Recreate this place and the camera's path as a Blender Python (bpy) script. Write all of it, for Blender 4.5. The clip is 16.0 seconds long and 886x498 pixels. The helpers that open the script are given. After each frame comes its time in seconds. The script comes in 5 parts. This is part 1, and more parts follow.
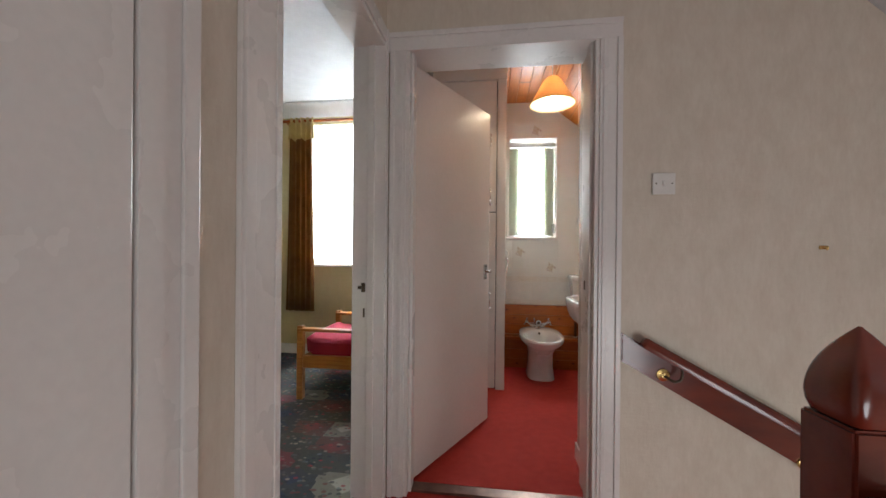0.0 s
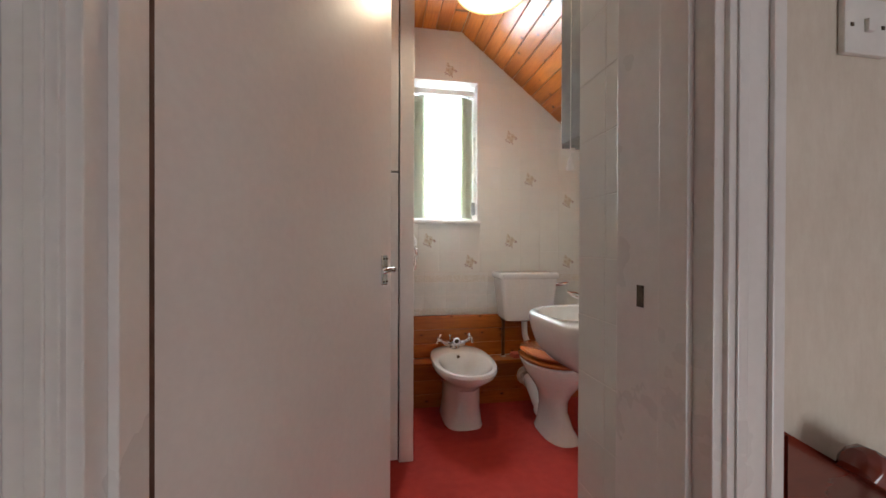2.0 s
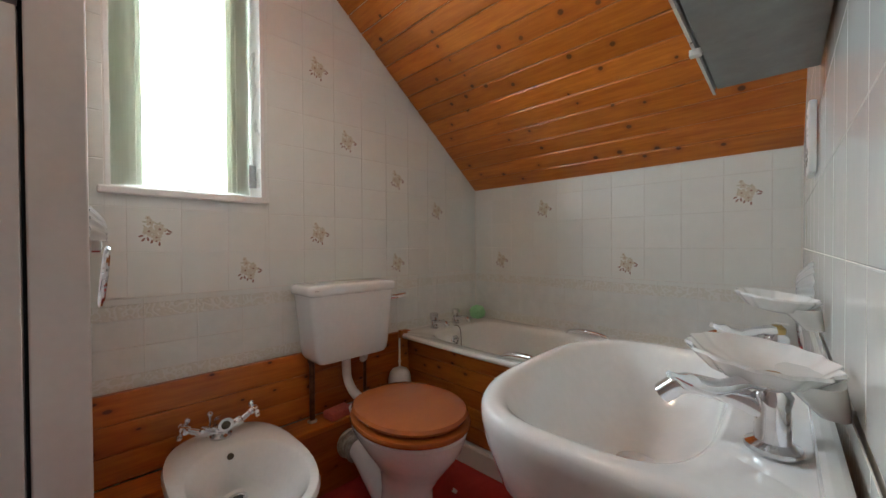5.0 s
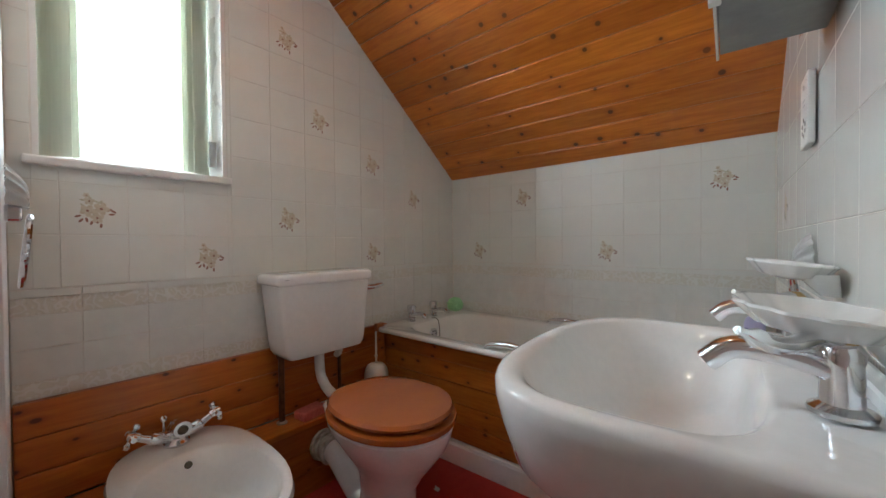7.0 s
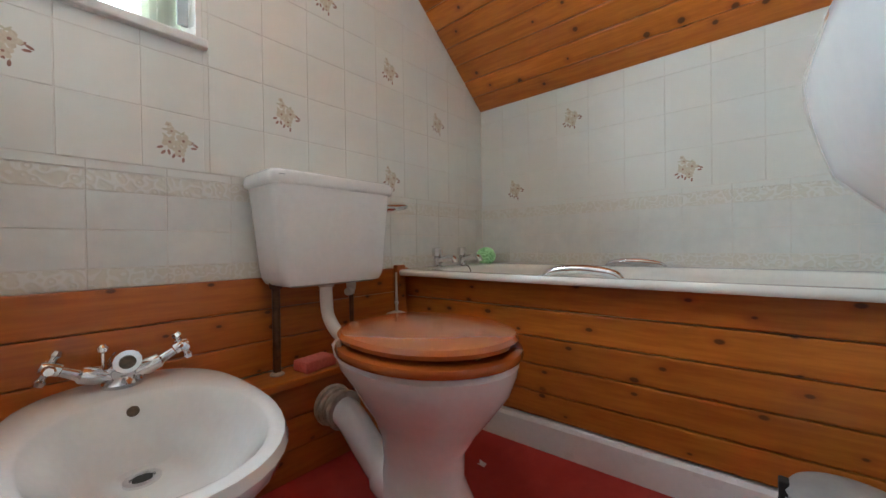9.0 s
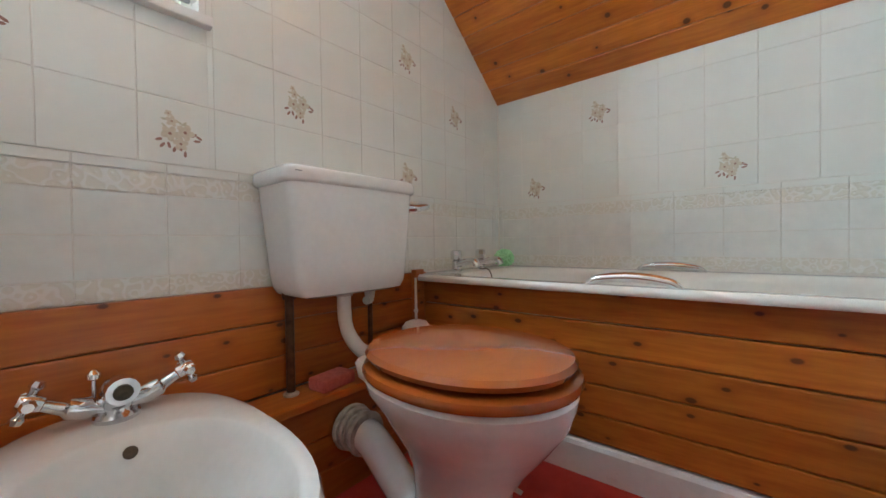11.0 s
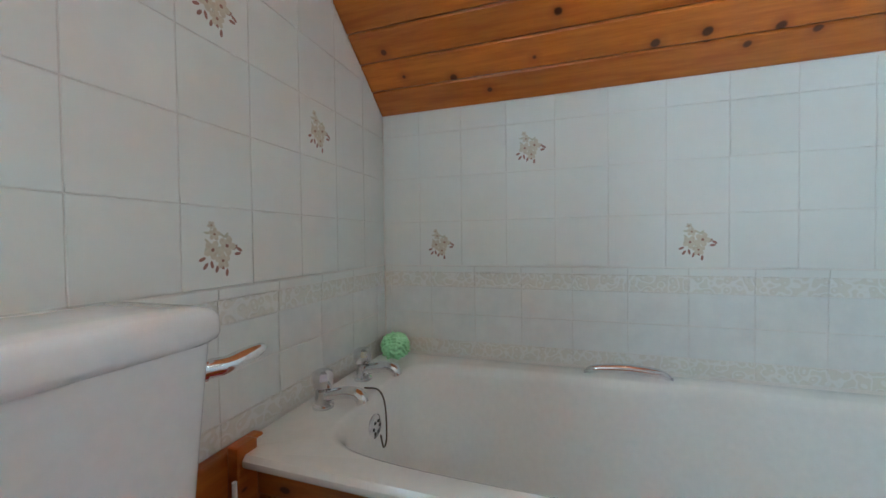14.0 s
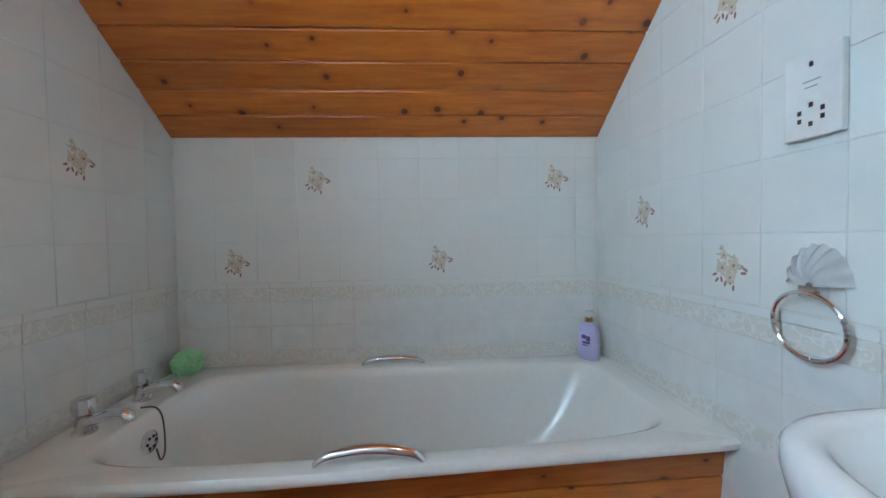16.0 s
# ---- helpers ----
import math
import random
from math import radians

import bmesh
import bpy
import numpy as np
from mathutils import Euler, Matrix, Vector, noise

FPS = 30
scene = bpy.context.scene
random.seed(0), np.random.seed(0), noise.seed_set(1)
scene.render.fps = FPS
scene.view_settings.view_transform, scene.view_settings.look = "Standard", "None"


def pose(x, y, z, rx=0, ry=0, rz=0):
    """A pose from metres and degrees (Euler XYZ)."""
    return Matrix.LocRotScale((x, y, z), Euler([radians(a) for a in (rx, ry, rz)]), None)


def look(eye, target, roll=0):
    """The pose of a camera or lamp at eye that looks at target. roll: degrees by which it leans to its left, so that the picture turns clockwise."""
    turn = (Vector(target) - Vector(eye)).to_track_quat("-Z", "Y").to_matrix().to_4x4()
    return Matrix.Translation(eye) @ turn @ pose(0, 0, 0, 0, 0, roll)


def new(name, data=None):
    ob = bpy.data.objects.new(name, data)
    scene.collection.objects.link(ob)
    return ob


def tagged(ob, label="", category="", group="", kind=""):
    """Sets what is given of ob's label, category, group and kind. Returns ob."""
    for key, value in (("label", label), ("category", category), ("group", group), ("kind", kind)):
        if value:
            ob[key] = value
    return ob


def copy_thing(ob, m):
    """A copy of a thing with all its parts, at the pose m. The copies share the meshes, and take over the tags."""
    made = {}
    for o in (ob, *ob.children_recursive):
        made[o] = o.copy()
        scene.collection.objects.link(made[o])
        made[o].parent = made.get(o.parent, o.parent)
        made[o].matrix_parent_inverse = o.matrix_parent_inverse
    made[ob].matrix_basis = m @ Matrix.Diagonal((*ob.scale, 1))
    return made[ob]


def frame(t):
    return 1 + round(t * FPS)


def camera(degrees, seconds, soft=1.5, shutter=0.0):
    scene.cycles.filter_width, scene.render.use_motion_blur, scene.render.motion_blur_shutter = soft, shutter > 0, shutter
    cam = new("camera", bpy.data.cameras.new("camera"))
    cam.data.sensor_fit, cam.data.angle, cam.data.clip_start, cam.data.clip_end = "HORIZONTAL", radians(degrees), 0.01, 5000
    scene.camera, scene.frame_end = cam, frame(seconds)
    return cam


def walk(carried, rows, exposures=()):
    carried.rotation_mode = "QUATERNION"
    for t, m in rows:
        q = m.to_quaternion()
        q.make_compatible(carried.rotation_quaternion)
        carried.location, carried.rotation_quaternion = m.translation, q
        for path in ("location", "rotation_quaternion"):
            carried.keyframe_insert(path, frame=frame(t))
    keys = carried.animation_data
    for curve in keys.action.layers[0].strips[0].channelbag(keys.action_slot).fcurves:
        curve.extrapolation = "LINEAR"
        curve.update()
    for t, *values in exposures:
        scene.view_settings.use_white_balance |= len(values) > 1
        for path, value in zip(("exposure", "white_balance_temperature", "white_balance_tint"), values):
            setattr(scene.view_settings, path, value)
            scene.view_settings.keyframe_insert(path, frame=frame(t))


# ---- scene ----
cam = camera(101.1, 16.0)

EXPOSURES = [(0, 0.05, 6350, 8), (2, 0.15, 6250, 8), (3.5, 0.15, 6200, 8), (5, -0.25, 6050, 7), (7.5, -0.2, 5800, 5), (8.5, 0.2, 5650, 2), (11, 0.5, 5550, 1), (12.5, 0.35, 5250, -3), (14.5, 0.38, 4900, -4), (16, 0.1, 4850, -1)]
PATH = [
    (0, (0.489, 0.513, 1.1), (0.227, 2.496, 1.095), 0.5),
    (0.5, (0.453, 0.767, 1.076), (0.471, 2.767, 1.069), 0.3),
    (1, (0.45, 1.04, 1.049), (0.631, 3.032, 1.04), 0.2),
    (1.5, (0.447, 1.331, 1.042), (0.716, 3.313, 1.032), 0.1),
    (2, (0.44, 1.638, 1.026), (0.779, 3.609, 1.017), 0.2),
    (2.5, (0.445, 1.943, 1.03), (0.877, 3.896, 1.01), 0.2),
    (3, (0.485, 2.239, 1.019), (1.082, 4.148, 0.997), 0.1),
    (3.5, (0.522, 2.43, 1.017), (1.305, 4.271, 0.997), -0.1),
    (4, (0.556, 2.528, 1.023), (1.613, 4.225, 1.004), -0.2),
    (4.5, (0.578, 2.553, 1.017), (1.862, 4.086, 1.002), -0.4),
    (5, (0.587, 2.552, 1.023), (1.998, 3.969, 0.997), -0.3),
    (5.2, (0.593, 2.543, 1.013), (2.028, 3.936, 0.998), -0.6),
    (7.3, (0.612, 2.68, 0.947), (2.142, 3.968, 0.915), -0.4),
    (7.5, (0.641, 2.714, 0.916), (2.164, 4.009, 0.877), -0.5),
    (8, (0.712, 2.838, 0.807), (2.238, 4.131, 0.767), -0.5),
    (8.5, (0.762, 2.932, 0.702), (2.287, 4.224, 0.664), -0.5),
    (8.7, (0.783, 2.943, 0.653), (2.291, 4.256, 0.637), -0.8),
    (10.8, (0.801, 3.077, 0.649), (2.329, 4.367, 0.618), -0.9),
    (11, (0.806, 3.099, 0.673), (2.332, 4.392, 0.642), -0.8),
    (11.5, (0.83, 3.157, 0.738), (2.366, 4.438, 0.707), -0.8),
    (12, (0.898, 3.24, 0.814), (2.5, 4.437, 0.781), -1.0),
    (12.5, (0.998, 3.328, 0.864), (2.68, 4.41, 0.82), -1.1),
    (13, (1.115, 3.407, 0.885), (2.856, 4.391, 0.848), -1.0),
    (13.5, (1.213, 3.483, 0.916), (3.016, 4.349, 0.877), -0.8),
    (14, (1.274, 3.495, 0.936), (3.173, 4.121, 0.894), -0.7),
    (14.5, (1.287, 3.449, 0.944), (3.245, 3.856, 0.9), -1.0),
    (15, (1.243, 3.376, 0.963), (3.234, 3.565, 0.925), -1.2),
    (15.5, (1.171, 3.281, 0.993), (3.17, 3.337, 0.938), -1.1),
    (16, (1.085, 3.215, 1.003), (3.081, 3.109, 0.943), -1.0),
]
walk(cam, [(t, look(eye, target, roll)) for t, eye, target, roll in PATH], EXPOSURES)

# ---- world and large lights ----
world = bpy.data.worlds.new("world")
scene.world = world
world.use_nodes = True
wn = world.node_tree
sky = wn.nodes.new("ShaderNodeTexSky")
sky.sky_type = 'NISHITA'
sky.sun_disc = False
sky.sun_elevation = radians(40)
sky.sun_rotation = radians(200)
wn.links.new(sky.outputs[0], wn.nodes["Background"].inputs[0])
wn.nodes["Background"].inputs[1].default_value = 0.12


def area_lamp(name, m, w, h, power, color):
    d = bpy.data.lights.new(name, 'AREA')
    d.shape = 'RECTANGLE'
    d.size, d.size_y, d.energy, d.color = w, h, power, color
    ob = new(name, d)
    ob.matrix_world = m
    return ob


area_lamp("window_daylight", look((0.90, 4.44, 1.76), (1.36, 3.0, 1.42)), 0.9, 1.5, 96, (0.86, 0.95, 1.0))
area_lamp("bedroom_daylight", look((-0.8, 4.34, 1.62), (-0.8, 3.0, 1.4)), 1.1, 1.4, 105, (0.95, 0.98, 1.0))
area_lamp("landing_daylight", look((1.75, -1.32, 0.0), (1.6, 1.2, 0.2)), 1.3, 1.3, 30, (0.95, 0.97, 1.0))
bulb_data = bpy.data.lights.new("bulb_light", 'POINT')
bulb_data.energy, bulb_data.color, bulb_data.shadow_soft_size = 4.4, (1.0, 0.80, 0.56), 0.035
bulb_light = new("bulb_light", bulb_data)
bulb_light.location = (0.90, 3.12, 2.165)


# ---- materials ----
def ramp(nt, fac, stops):
    r = nt.nodes.new("ShaderNodeValToRGB")
    e = r.color_ramp.elements
    while len(e) < len(stops):
        e.new(0.5)
    for el, (p, c) in zip(e, stops):
        el.position = p
        el.color = (*c, 1)
    nt.links.new(fac, r.inputs[0])
    return r.outputs[0]


def mix(nt, fac, a, b, mode='MIX'):
    m = nt.nodes.new("ShaderNodeMix")
    m.data_type = 'RGBA'
    m.blend_type = mode
    for sock, v in ((m.inputs[0], fac), (m.inputs[6], a), (m.inputs[7], b)):
        if isinstance(v, bpy.types.NodeSocket):
            nt.links.new(v, sock)
        elif isinstance(v, tuple):
            sock.default_value = (*v, 1)
        else:
            sock.default_value = v
    return m.outputs[2]


def coords(nt, stretch=(1, 1, 1), shift=0.0):
    g = nt.nodes.new("ShaderNodeNewGeometry")
    v = nt.nodes.new("ShaderNodeVectorMath")
    v.operation = 'MULTIPLY'
    nt.links.new(g.outputs["Position"], v.inputs[0])
    v.inputs[1].default_value = stretch
    return v.outputs[0], g


def noise_tex(nt, vec, scale, detail=4, rough=0.55):
    n = nt.nodes.new("ShaderNodeTexNoise")
    n.inputs["Scale"].default_value = scale
    n.inputs["Detail"].default_value = detail
    n.inputs["Roughness"].default_value = rough
    nt.links.new(vec, n.inputs["Vector"])
    return n.outputs["Fac"]


def bumped(nt, bsdf, height, strength, dist):
    b = nt.nodes.new("ShaderNodeBump")
    b.inputs["Strength"].default_value = strength
    b.inputs["Distance"].default_value = dist
    nt.links.new(height, b.inputs["Height"])
    nt.links.new(b.outputs[0], bsdf.inputs["Normal"])


def base_material(name):
    m = bpy.data.materials.new(name)
    m.use_nodes = True
    return m, m.node_tree, m.node_tree.nodes["Principled BSDF"]


def mk(name, c1, c2=None, scale=6.0, rough=0.5, bump=0.0, bscale=60.0, metal=0.0, stretch=(1, 1, 1), rvar=0.05, coat=0.0):
    m, nt, b = base_material(name)
    c2 = c2 or tuple(c * 0.88 for c in c1)
    vec, _ = coords(nt, stretch)
    big = noise_tex(nt, vec, scale, 5)
    fine = noise_tex(nt, vec, bscale, 3)
    col = ramp(nt, big, [(0.35, c1), (0.68, c2)])
    nt.links.new(mix(nt, 0.12, col, ramp(nt, fine, [(0.3, tuple(c * 0.8 for c in c1)), (0.7, tuple(min(1, c * 1.15) for c in c1))])), b.inputs["Base Color"])
    mr = nt.nodes.new("ShaderNodeMapRange")
    mr.inputs["To Min"].default_value = max(0.02, rough - rvar)
    mr.inputs["To Max"].default_value = rough + rvar
    nt.links.new(big, mr.inputs["Value"])
    nt.links.new(mr.outputs[0], b.inputs["Roughness"])
    b.inputs["Metallic"].default_value = metal
    b.inputs["Coat Weight"].default_value = coat
    b.inputs["Coat Roughness"].default_value = 0.12
    if bump:
        bumped(nt, b, fine, bump, 0.002)
    return m


def pine(name, axis, across, tint=(1, 1, 1), per_object=True, knots=1.0, rough=0.3):
    """Varnished knotty pine with the grain along one axis."""
    m, nt, b = base_material(name)
    st = [1.0, 1.0, 1.0]
    st["xyz".index(axis)] = 0.09
    g = nt.nodes.new("ShaderNodeNewGeometry")
    rnd = nt.nodes.new("ShaderNodeObjectInfo").outputs["Random"] if per_object else g.outputs["Random Per Island"]
    comb = nt.nodes.new("ShaderNodeMath")
    comb.operation = 'MULTIPLY'
    comb.inputs[1].default_value = 17.3
    nt.links.new(rnd, comb.inputs[0])
    add = nt.nodes.new("ShaderNodeVectorMath")
    nt.links.new(g.outputs["Position"], add.inputs[0])
    nt.links.new(comb.outputs[0], add.inputs[1])
    v = nt.nodes.new("ShaderNodeVectorMath")
    v.operation = 'MULTIPLY'
    v.inputs[1].default_value = st
    nt.links.new(add.outputs[0], v.inputs[0])
    sep = nt.nodes.new("ShaderNodeSeparateXYZ")
    nt.links.new(add.outputs[0], sep.inputs[0])
    flat = nt.nodes.new("ShaderNodeCombineXYZ")
    long_axis = nt.nodes.new("ShaderNodeMath")
    long_axis.operation = 'MULTIPLY'
    long_axis.inputs[1].default_value = 0.6
    nt.links.new(sep.outputs["XYZ".index(axis.upper())], long_axis.inputs[0])
    nt.links.new(long_axis.outputs[0], flat.inputs[0])
    nt.links.new(sep.outputs["XYZ".index(across)], flat.inputs[1])
    vor = nt.nodes.new("ShaderNodeTexVoronoi")
    vor.voronoi_dimensions = '2D'
    vor.inputs["Scale"].default_value = 13.0
    nt.links.new(flat.outputs[0], vor.inputs["Vector"])
    some = nt.nodes.new("ShaderNodeSeparateColor")
    nt.links.new(vor.outputs["Color"], some.inputs[0])
    chosen = ramp(nt, some.outputs[0], [(0.50, (1, 1, 1)), (0.56, (0, 0, 0))])
    size = nt.nodes.new("ShaderNodeMath")
    size.operation = 'MULTIPLY_ADD'
    size.inputs[1].default_value = -0.052
    nt.links.new(some.outputs[1], size.inputs[0])
    nt.links.new(vor.outputs["Distance"], size.inputs[2])
    grain = noise_tex(nt, v.outputs[0], 75, 4, 0.6)
    band = noise_tex(nt, v.outputs[0], 14, 3)
    fine = noise_tex(nt, v.outputs[0], 260, 2)
    T = lambda c: tuple(a * t for a, t in zip(c, tint))
    col = ramp(nt, band, [(0.3, T((0.60, 0.205, 0.026))), (0.72, T((0.44, 0.125, 0.013)))])
    col = mix(nt, 0.45, col, ramp(nt, grain, [(0.35, T((0.64, 0.24, 0.035))), (0.66, T((0.36, 0.095, 0.010)))]))
    tone = ramp(nt, rnd, [(0.0, (0.78, 0.74, 0.72)), (1.0, (1.12, 1.1, 1.08))])
    col = mix(nt, 1.0, col, tone, 'MULTIPLY')
    halo = mix(nt, 1.0, ramp(nt, size.outputs[0], [(0.02, (1, 1, 1)), (0.2, (0, 0, 0))]), chosen, 'MULTIPLY')
    col = mix(nt, mix(nt, 1.0, halo, (0.45 * knots,) * 3, 'MULTIPLY'), col, T((0.26, 0.06, 0.012)))
    core = mix(nt, 1.0, ramp(nt, size.outputs[0], [(0.018, (1, 1, 1)), (0.056, (0, 0, 0))]), chosen, 'MULTIPLY')
    col = mix(nt, mix(nt, 1.0, core, (0.92 * knots,) * 3, 'MULTIPLY'), col, (0.075, 0.018, 0.005))
    nt.links.new(col, b.inputs["Base Color"])
    b.inputs["Roughness"].default_value = rough
    b.inputs["Coat Weight"].default_value = 0.35
    b.inputs["Coat Roughness"].default_value = 0.22
    bumped(nt, b, fine, 0.12, 0.001)
    return m


def carpet_red():
    m, nt, b = base_material("red_carpet")
    vec, _ = coords(nt)
    big = noise_tex(nt, vec, 3.2, 5)
    mid = noise_tex(nt, vec, 22, 4)
    fine = noise_tex(nt, vec, 420, 2)
    col = ramp(nt, big, [(0.3, (0.56, 0.046, 0.030)), (0.7, (0.42, 0.026, 0.018))])
    col = mix(nt, 0.35, col, ramp(nt, mid, [(0.35, (0.52, 0.050, 0.036)), (0.65, (0.30, 0.016, 0.013))]))
    col = mix(nt, 0.25, col, ramp(nt, fine, [(0.3, (0.2, 0.012, 0.012)), (0.7, (0.60, 0.07, 0.05))]))
    nt.links.new(col, b.inputs["Base Color"])
    b.inputs["Roughness"].default_value = 0.95
    bumped(nt, b, mix(nt, 0.5, mid, fine), 0.7, 0.006)
    return m


def carpet_pattern():
    m, nt, b = base_material("patterned_carpet")
    vec, _ = coords(nt, (1.0, 1.35, 1))
    wob = nt.nodes.new("ShaderNodeTexNoise")
    wob.inputs["Scale"].default_value = 5
    nt.links.new(vec, wob.inputs["Vector"])
    cells = nt.nodes.new("ShaderNodeTexVoronoi")
    cells.distance = 'MANHATTAN'
    cells.inputs["Scale"].default_value = 4.6
    cells.inputs["Randomness"].default_value = 0.35
    nt.links.new(vec, cells.inputs["Vector"])
    sep = nt.nodes.new("ShaderNodeSeparateColor")
    nt.links.new(cells.outputs["Color"], sep.inputs[0])
    patch = ramp(nt, sep.outputs[0], [(0.0, (0.035, 0.05, 0.09)), (0.25, (0.34, 0.03, 0.06)), (0.42, (0.05, 0.065, 0.06)), (0.66, (0.50, 0.45, 0.37)), (0.78, (0.03, 0.04, 0.08)), (0.9, (0.20, 0.05, 0.05))])
    patch_node = patch.node
    patch_node.color_ramp.interpolation = 'CONSTANT'
    motif = nt.nodes.new("ShaderNodeTexVoronoi")
    motif.inputs["Scale"].default_value = 30
    nt.links.new(vec, motif.inputs["Vector"])
    spots = ramp(nt, motif.outputs["Distance"], [(0.34, (1, 1, 1)), (0.42, (0, 0, 0))])
    m2 = nt.nodes.new("ShaderNodeSeparateColor")
    nt.links.new(motif.outputs["Color"], m2.inputs[0])
    spotcol = ramp(nt, m2.outputs[1], [(0.0, (0.42, 0.36, 0.29)), (0.30, (0.015, 0.02, 0.04)), (0.6, (0.36, 0.03, 0.05)), (0.85, (0.16, 0.20, 0.22))])
    spotcol.node.color_ramp.interpolation = 'CONSTANT'
    col = mix(nt, mix(nt, 1.0, spots, (0.75,) * 3, 'MULTIPLY'), patch, spotcol)
    edge = ramp(nt, cells.outputs["Distance"], [(0.46, (0, 0, 0)), (0.52, (1, 1, 1))])
    col = mix(nt, mix(nt, 1.0, edge, (0.6,) * 3, 'MULTIPLY'), col, (0.06, 0.058, 0.045))
    fine = noise_tex(nt, vec, 300, 2)
    col = mix(nt, 0.12, col, ramp(nt, fine, [(0.3, (0.01, 0.01, 0.012)), (0.7, (0.2, 0.17, 0.15))]))
    nt.links.new(col, b.inputs["Base Color"])
    b.inputs["Roughness"].default_value = 0.95
    bumped(nt, b, fine, 0.5, 0.004)
    return m


def tile_material(name, c, veins=0.0):
    m, nt, b = base_material(name)
    vec, _ = coords(nt)
    r = nt.nodes.new("ShaderNodeObjectInfo").outputs["Random"]
    cloud = noise_tex(nt, vec, 16, 5, 0.65)
    col = ramp(nt, cloud, [(0.35, c), (0.7, tuple(a * (0.97 - veins) for a in c))])
    col = mix(nt, 1.0, col, ramp(nt, r, [(0, (0.985, 0.985, 0.98)), (1, (1.01, 1.01, 1.01))]), 'MULTIPLY')
    nt.links.new(col, b.inputs["Base Color"])
    b.inputs["Roughness"].default_value = 0.14
    bumped(nt, b, noise_tex(nt, vec, 9, 2), 0.06, 0.01)
    return m


def scroll_material():
    m, nt, b = base_material("embossed_border")
    vec, _ = coords(nt)
    w = nt.nodes.new("ShaderNodeTexVoronoi")
    w.feature = 'SMOOTH_F1'
    w.inputs["Scale"].default_value = 52
    nt.links.new(vec, w.inputs["Vector"])
    rings = nt.nodes.new("ShaderNodeMath")
    rings.operation = 'SINE'
    mul = nt.nodes.new("ShaderNodeMath")
    mul.operation = 'MULTIPLY'
    mul.inputs[1].default_value = 17
    nt.links.new(w.outputs["Distance"], mul.inputs[0])
    nt.links.new(mul.outputs[0], rings.inputs[0])
    col = ramp(nt, rings.outputs[0], [(0.15, (0.70, 0.665, 0.585)), (0.75, (0.76, 0.74, 0.69))])
    nt.links.new(col, b.inputs["Base Color"])
    b.inputs["Roughness"].default_value = 0.25
    bumped(nt, b, rings.outputs[0], 0.2, 0.002)
    return m


def wallpaper(name, c1, c2, tilt=1.0):
    m, nt, b = base_material(name)
    vec, _ = coords(nt, (1, 1, 0.55))
    big = noise_tex(nt, vec, 13, 6, 0.7)
    vec2, _ = coords(nt, (1, 1, 0.25))
    streak = noise_tex(nt, vec2, 85, 4, 0.7)
    vec3, _ = coords(nt, (0.3, 0.3, 1))
    weave = noise_tex(nt, vec3, 70, 3, 0.6)
    col = ramp(nt, big, [(0.38, c1), (0.62, c2)])
    col = mix(nt, 0.4, col, ramp(nt, streak, [(0.35, c2), (0.65, c1)]))
    nt.links.new(col, b.inputs["Base Color"])
    b.inputs["Roughness"].default_value = 0.55
    bumped(nt, b, mix(nt, 0.5, streak, weave), 0.8 * tilt, 0.003)
    return m


def glass(name, rough=0.0, tint=(0.95, 0.98, 0.97)):
    m, nt, b = base_material(name)
    b.inputs["Base Color"].default_value = (*tint, 1)
    b.inputs["Roughness"].default_value = rough
    b.inputs["Transmission Weight"].default_value = 1.0
    b.inputs["IOR"].default_value = 1.15
    return m


def translucent(name, c, amount):
    m, nt, b = base_material(name)
    t = nt.nodes.new("ShaderNodeBsdfTranslucent")
    t.inputs[0].default_value = (*c, 1)
    vec, _ = coords(nt, (1, 1, 0.05))
    n = noise_tex(nt, vec, 140, 3)
    nt.links.new(ramp(nt, n, [(0.3, c), (0.7, tuple(a * 0.85 for a in c))]), b.inputs["Base Color"])
    b.inputs["Roughness"].default_value = 0.8
    s = nt.nodes.new("ShaderNodeMixShader")
    s.inputs[0].default_value = amount
    nt.links.new(b.outputs[0], s.inputs[1])
    nt.links.new(t.outputs[0], s.inputs[2])
    nt.links.new(s.outputs[0], nt.nodes["Material Output"].inputs[0])
    return m


def glow(name, c, strength):
    m, nt, b = base_material(name)
    b.inputs["Base Color"].default_value = (*c, 1)
    b.inputs["Emission Color"].default_value = (*c, 1)
    b.inputs["Emission Strength"].default_value = strength
    return m


M_PINE_X = pine("varnished_pine_panel", 'x', 'Z', (0.80, 0.66, 0.55))
M_PINE_Y = pine("varnished_pine_bath_panel", 'y', 'Z', (0.95, 0.92, 0.9))
M_PINE_C = pine("varnished_pine_ceiling", 'y', 'Z', (0.98, 0.88, 0.73), per_object=False)
M_PINE_F = pine("pine_furniture", 'x', 'Z', (0.95, 1.1, 1.4), knots=0.0)
M_CARPET = carpet_red()
M_CARPET_B = carpet_pattern()
M_TILE = tile_material("cream_glazed_tile", (0.76, 0.75, 0.70))
M_TILE_D = tile_material("marbled_glazed_tile", (0.76, 0.75, 0.71), 0.06)
M_BORDER = scroll_material()
M_GROUT = mk("grout", (0.75, 0.71, 0.65), (0.70, 0.65, 0.59), 30, 0.9, 0.2, 200)
M_GLOSS = mk("white_gloss_paint", (0.78, 0.75, 0.72), (0.74, 0.70, 0.67), 3, 0.28, 0.05, 60)
M_DOORP = mk("pinkish_white_gloss_paint", (0.76, 0.69, 0.64), (0.72, 0.65, 0.60), 2.5, 0.3, 0.06, 60)
